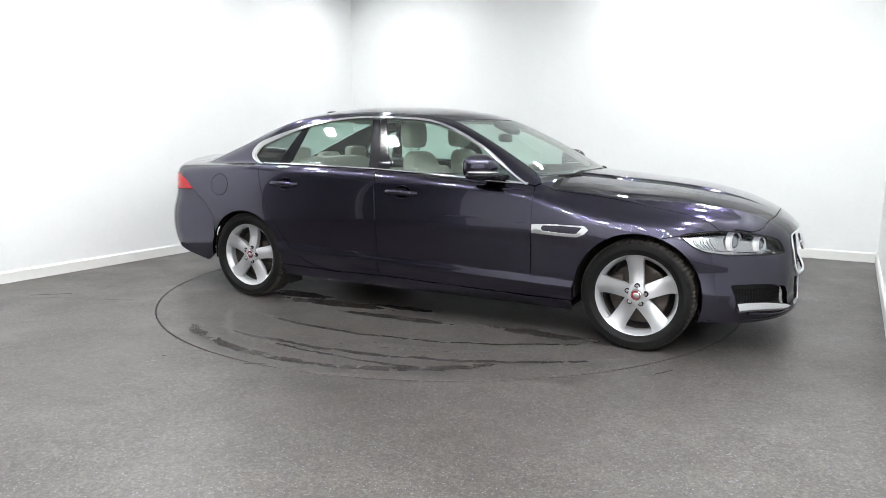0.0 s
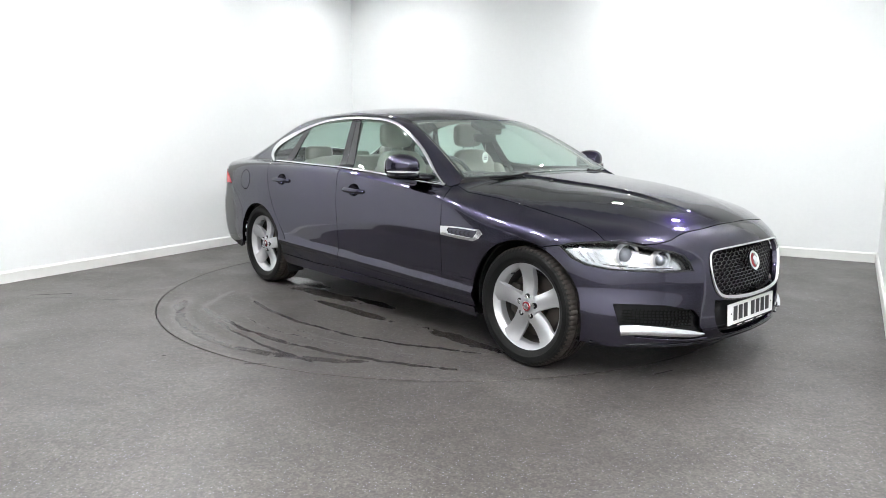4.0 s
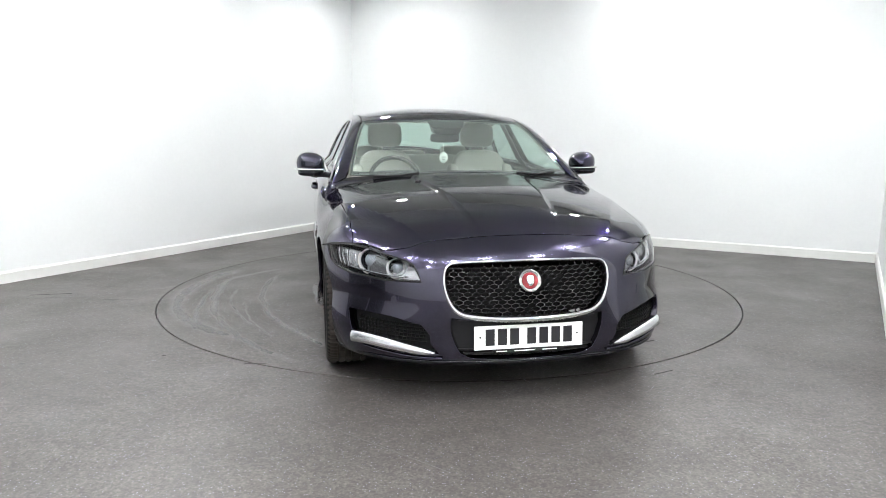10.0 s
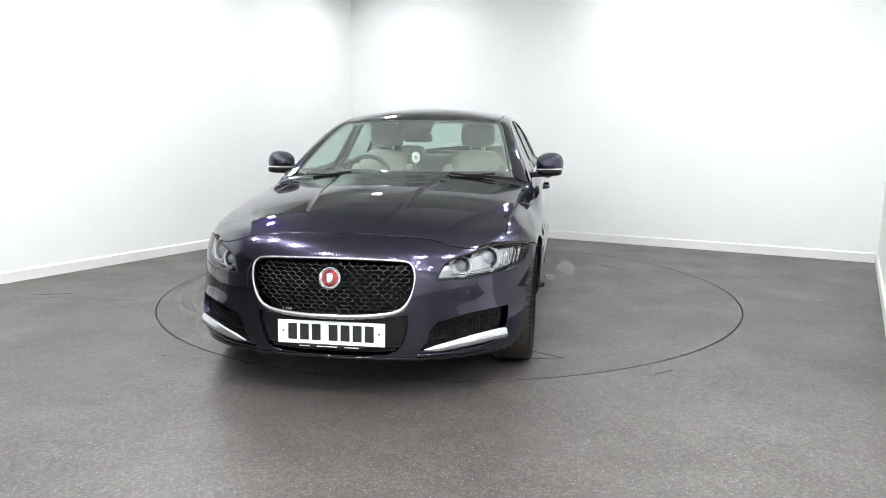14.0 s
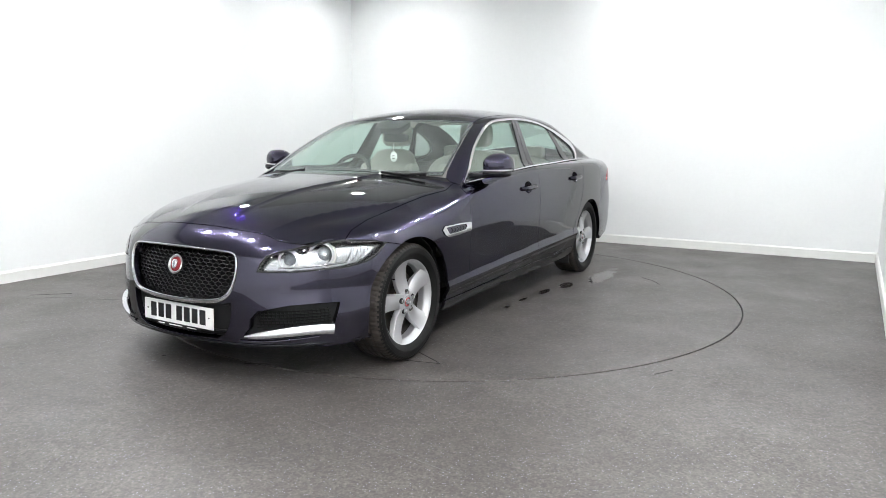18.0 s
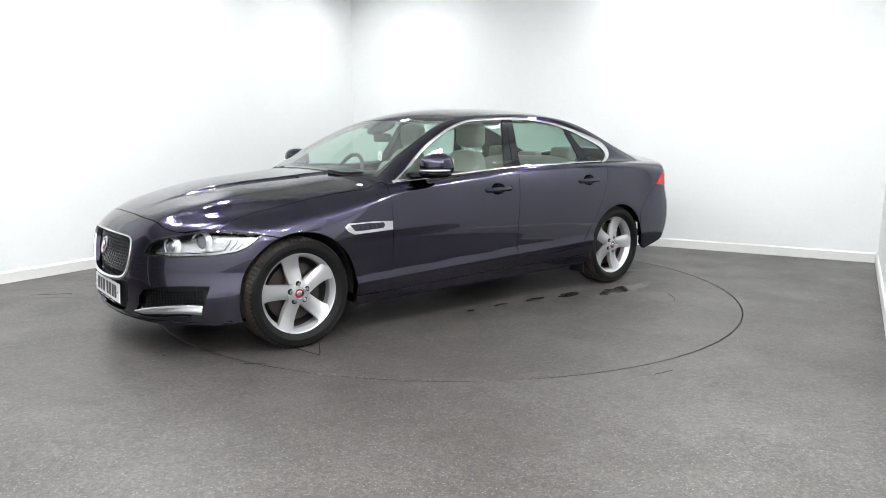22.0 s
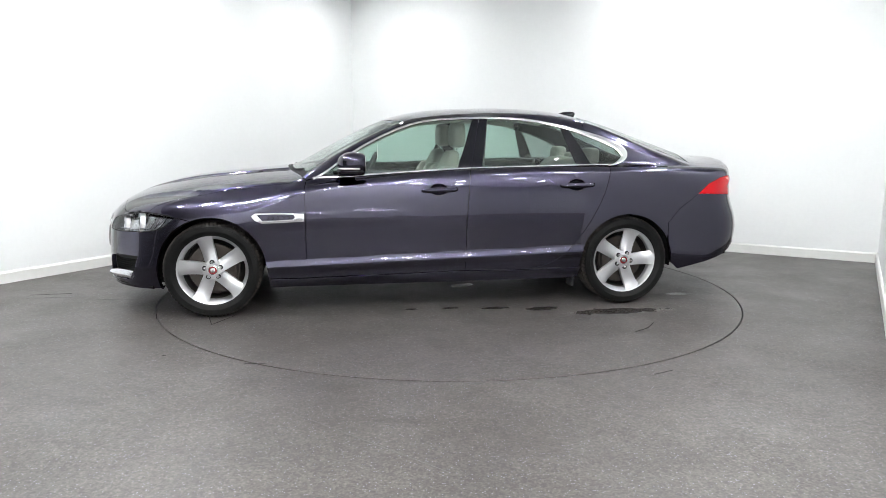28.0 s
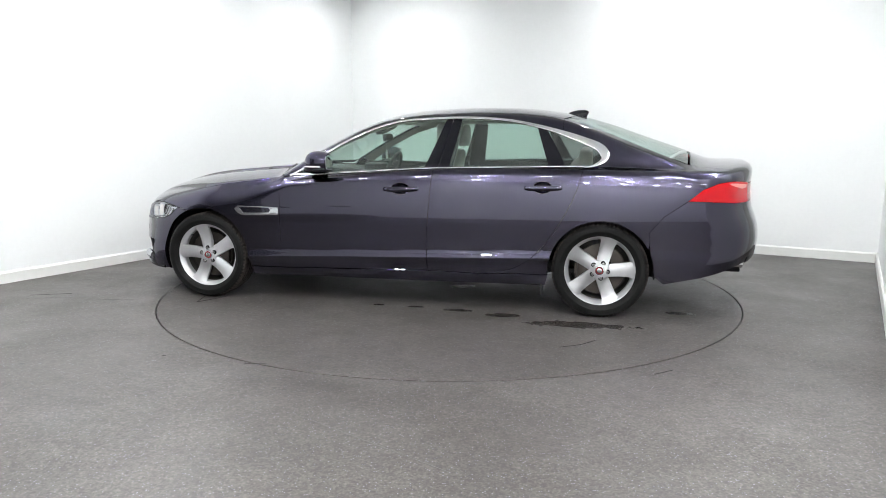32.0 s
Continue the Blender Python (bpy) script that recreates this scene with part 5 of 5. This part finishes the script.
# ---- cabin ----
def build_cabin(car, glassed):
    L, D = M["leather"], M["dash"]

    def seat(x, y, z0, wide, name, label):
        seat_ob = solid(name, *pillow((.52, wide, .17), .42, 28, 12, lambda a, b, c: (a + x + .20, b + y, c + z0 + .02 * (a / .26) - .03 * (abs(b) < wide * .3))), L, car, label)
        v, f = pillow((.15, wide * .96, .66), .45, 28, 16, lambda a, b, c: (a * (1 - .25 * (c + .33) / .66) + x - .06 - .27 * (c + .33), b * (1 - .16 * max(0, c / .33) ** 2), c + z0 + .33))
        solid("backrest", v, f, L, seat_ob, "beige leather backrest")
        for s in (1, -1):
            v, f = pillow((.17, .09, .50), .5, 18, 12, lambda a, b, c: (a + x - .02 - .30 * (c + .25), b + y * 0 + s * wide * .44, c + z0 + .30))
            solid("side_bolster", [(a, b + y, c) for a, b, c in v], f, L, seat_ob)
        # backrest parts stand at the seat's own place across the car
        for o in seat_ob.children:
            if o.name.startswith("backrest"):
                o.location.y = y
        v, f = pillow((.11, .27, .19), .5, 24, 14, lambda a, b, c: (a + x - .275, b + y, c + z0 + .775))
        solid("headrest", v, f, L, seat_ob, "beige leather headrest")
        for s in (1, -1):
            v, f = lathe([(.006, -.07), (.006, .07)], 10, "z")
            solid("headrest_post", [(a + x - .265, b + y + .055 * s, c + z0 + .67) for a, b, c in v], f, M["chrome"], seat_ob)
        return seat_ob
    for y in (.375, -.375):
        seat(-.02, y, .47, .50, "front_seat", "beige leather front seat")
    bench = solid("rear_seat", *pillow((.52, 1.36, .18), .4, 36, 12, lambda a, b, c: (a - .78, b, c + .48)), L, car, "beige leather rear bench")
    v, f = pillow((.18, 1.34, .62), .42, 40, 16, lambda a, b, c: (a - 1.08 - .42 * (c + .31), b * (1 - .08 * max(0, c / .31)), c + .76))
    solid("backrest", v, f, L, bench, "rear backrest")
    for y in (.40, -.40, 0):
        v, f = pillow((.10, .25, .13 if y else .10), .5, 22, 12, lambda a, b, c: (a - 1.36, b + y, c + 1.085 - (0 if y else .03)))
        solid("headrest", v, f, L, bench)
    # dash, binnacle, wheel
    v, f = pillow((.50, 1.50, .26), .42, 44, 14, lambda a, b, c: (a + .66 + .10 * (1 - (b / .75) ** 2), b * .98, c + .845 + .02 * (a / .25)))
    dash = solid("dashboard", v, f, D, car, "dark dashboard")
    v, f = pillow((.16, .36, .08), .5, 24, 10, lambda a, b, c: (a + .50, b - .375, c + .965))
    solid("instrument_hood", v, f, D, dash)
    bm = bmesh.new()
    block(bm, (.02, .24, .12), (.475, 0, .86), .008)
    part("screen", bm, M["gloss"], dash, "dark glass screen")
    bm = bmesh.new()
    block(bm, (.95, .20, .20), (.12, 0, .50), .03)
    part("centre_console", bm, D, car, "dark centre console", shade=True)
    at = Matrix.Translation((.36, -.375, .925)) @ Matrix.Rotation(radians(-24), 4, "Y")
    v, f = lathe([(.178 + .016 * math.cos(a), .016 * math.sin(a)) for a in np.linspace(0, 2 * math.pi, 12, endpoint=False)], 48, "x", closed=True)
    wheel = solid("steering_wheel", moved(v, at), f, D, car, "dark leather steering wheel")
    v, f = pillow((.07, .17, .13), .6, 20, 10, lambda a, b, c: (a + .02, b, c - .01))
    solid("wheel_boss", moved(v, at), f, D, wheel)
    for ang in (0, 180, 270):
        bm = bmesh.new()
        block(bm, (.018, .12, .035), (.012, .115, 0), .006)
        ob = part("wheel_spoke", bm, M["satin"], wheel, "silver spoke")
        ob.matrix_basis = at @ Matrix.Rotation(radians(ang), 4, "X")
    # carpet, bulkheads, shelf
    bm = bmesh.new()
    block(bm, (2.3, 1.52, .04), (-.25, 0, .30), .01)
    part("cabin_floor", bm, M["carpet"], car, "dark carpet")
    bm = bmesh.new()
    block(bm, (.04, 1.44, .62), (.92, 0, .63), .01)
    part("bulkhead", bm, M["carpet"], car)
    bm = bmesh.new()
    block(bm, (.04, 1.56, .66), (-1.45, 0, .64), .01)
    # wider upper block added to keep tail lamp red out of the cabin
    block(bm, (.03, 1.76, .22), (-1.49, 0, .83), .01)
    part("bulkhead", bm, M["carpet"], car)
    # unseen panel added to block red reflected from the tail lamps
    bm = bmesh.new()
    block(bm, (.03, 1.60, .36), (-1.98, 0, .78), .01)
    part("red_blocker", bm, M["carpet"], car, "unseen dark panel added to block the tail lamps' red")
    bm = bmesh.new()
    block(bm, (.56, 1.46, .03), (-1.70, 0, .985), .01)
    part("parcel_shelf", bm, M["carpet"], car, "dark parcel shelf")
    # inner panels
    glassed()
    # mirror with its hanging oval card, sensor pod
    v, f = pillow((.035, .215, .065), .45, 28, 12, lambda a, b, c: (a + .30 - .03 * (b / .12) ** 2, b + .0, c + 1.225))
    rvm = solid("rear_view_mirror", v, f, D, car, "dark interior mirror")
    v, f = pillow((.16, .22, .05), .5, 24, 10, lambda a, b, c: (a + .29, b, c + 1.300 - .45 * a))
    solid("sensor_pod", v, f, D, rvm, "black sensor pod")
    v, f = lathe([(.0, -.0015), (.029, -.0015), (.031, 0), (.029, .0015), (0, .0015)], 32, "x")
    solid("hanging_card", [(a + .295, b - .012, c * 1.28 + 1.085) for a, b, c in v], f, M["card"], rvm, "white oval card on a thread")
    v, f = lathe([(.0012, 0), (.0012, .06)], 6, "z")
    solid("thread", [(a + .295, b - .012, c + 1.12) for a, b, c in v], f, M["card"], rvm)
    for k in range(3):
        bm = bmesh.new()
        block(bm, (.001, .030 - .006 * abs(k - 1), .004), (.298, -.012, 1.095 - .012 * k), .0002, segments=1)
        part("card_bar", bm, M["housing"], rvm, "grey printed bar")


def inner_panels():
    rowf = side((.78, .925), (.4, .95), (.02, .972), (-.29, .99), (-.275, .6), (-.28, .40), (.3, .39), (.78, .38))
    rowr = side((-.33, .99), (-.756, 1.0), (-1.30, 1.005), (-1.20, .70), (-1.05, .45), (-.6, .40), (-.30, .40))
    for row, key in ((rowf, "front"), (rowr, "rear")):
        v, f, n = patch(SEC, row, h=.06, gap=0, lip=.03, sink=.085)
        hung("door_card", v, f, M["leather"], doors[key], "beige door card")
        a, b = (.72, -.26) if key == "front" else (-.36, -1.25)
        xs = np.linspace(a, b, 8)
        rail = side(*[(x, .955 + .035 * (.72 - x) / 2) for x in xs]) - np.array([0, .05, 0])
        v, f = strip(rail, .10, .02)
        hung("door_top", v, f, M["dash"], doors[key], "dark door top roll")
    edge = top((.12, .56), (-.5, .57), (-1.2, .55))
    half = np.vstack([top((.24, 0), (.2, .3)), edge, top((-1.30, .3), (-1.32, 0))])
    v, f, n = patch(SEC, np.vstack([half, flip(half)[::-1][1:-1]]), h=.08, gap=0, lip=0, sink=.035)
    solid("headliner", v, [tuple(reversed(t)) for t in f], M["cloth"], car, "pale headliner")
    # inner faces of the pillars
    rows = (
        (side((.70, .985), (.45, 1.155), (.2, 1.275), (0, 1.335), (-.1, 1.345)), top((-.1, .56), (0, .565), (.14, .57), (.35, .615), (.6, .662), (.74, .70))),
        (side((-.1, 1.345), (-.4, 1.365), (-.7, 1.36), (-1.0, 1.32)), top((-1.0, .545), (-.7, .56), (-.4, .56), (-.1, .56))),
    )
    for a, b in rows:
        v, f, n = patch(SEC, np.vstack([a, b]), h=.05, gap=0, lip=0, sink=.022)
        hung("pillar_trim", v, [tuple(reversed(t)) for t in f], M["cloth"], (car, car), "pale inner pillar trim")
    b_in = side((-.37, 1.36), (-.27, 1.0), (-.42, 1.0), (-.48, 1.36))
    v, f, n = patch(SEC, b_in, h=.06, gap=0, lip=0, sink=.04)
    hung("pillar_trim", v, f, M["dash"], (car, car), "dark inner pillar trim")
    v, f, n = patch(SEC, np.vstack([side((-1.40, 1.19), (-1.48, 1.10), (-1.40, 1.0)), side((-1.62, 1.0)), top((-1.85, .60), (-1.5, .55), (-1.1, .52)), side((-1.05, 1.30), (-1.25, 1.245))]), h=.06, gap=0, lip=0, sink=.025)
    hung("pillar_trim", v, [tuple(reversed(t)) for t in f], M["dash"], (car, car), "dark inner pillar trim")


build_wheels(car)
build_handles()
build_mirrors()
build_vents(car)
build_cabin(car, inner_panels)
# ---- turntable and the turn ----
def build_turntable():
    disc = empty("turntable")
    tagged(disc, "round turntable flush with the floor, dark grey resin", "turntable")
    v, f = lathe([(RADIUS, -.045), (RADIUS, -.002), (RADIUS - .002, 0), (0, 0)], 256, "z")
    solid("deck", v, f, M["deck"], disc, shade=False)
    rng = random.Random(4)

    def ribbon(name, rows, wide, mat, label, lift):
        """A thin worn band on the deck along (x, y) rows, with ragged width."""
        p = bowed(np.array([(x, y, 0) for x, y in rows]), 8)
        way = np.gradient(p, axis=0)
        b = np.stack([-way[:, 1], way[:, 0], way[:, 2] * 0], 1)
        b /= np.linalg.norm(b, axis=1)[:, None]
        m = len(p)
        w = np.array([wide * (.35 + .65 * math.sin(math.pi * (i + .5) / m) ** .6) * rng.uniform(.7, 1.15) for i in range(m)])
        up = np.array([0, 0, lift])
        v = np.stack([p - b * w[:, None] / 2 - up * 0, p - b * w[:, None] / 2.2 + up, p + b * w[:, None] / 2.2 + up, p + b * w[:, None] / 2], 1).reshape(-1, 3)
        f = [(i * 4 + q, i * 4 + 4 + q, i * 4 + 5 + q, i * 4 + 1 + q) for i in range(m - 1) for q in range(3)]
        solid(name, v, [tuple(reversed(t)) for t in f], mat, disc, label, shade=False)
    for rows in (((1.79, .74), (1.775, .80), (1.74, .94)), ((1.74, .94), (1.70, .87), (1.62, .72)), ((-1.2, 1.30), (-1.1, 1.42), (-.98, 1.5))):
        ribbon("deck_seam", rows, .007, M["seam"], "fine dark seam", .0018)
    return disc


table = build_turntable()


def motions():
    """The turntable turns evenly and carries the car."""
    rows, disc = [], []
    for t in range(0, 33):
        a = -.47545 - .0896011 * t
        c, s = math.cos(a), math.sin(a)
        x, y = .27050, -.14067
        rows.append((float(t), pose(c * x - s * y, s * x + c * y, 0, rz=math.degrees(a))))
        disc.append((float(t), pose(0, 0, 0, rz=math.degrees(a))))
    walk(car, rows)
    walk(table, disc)


motions()
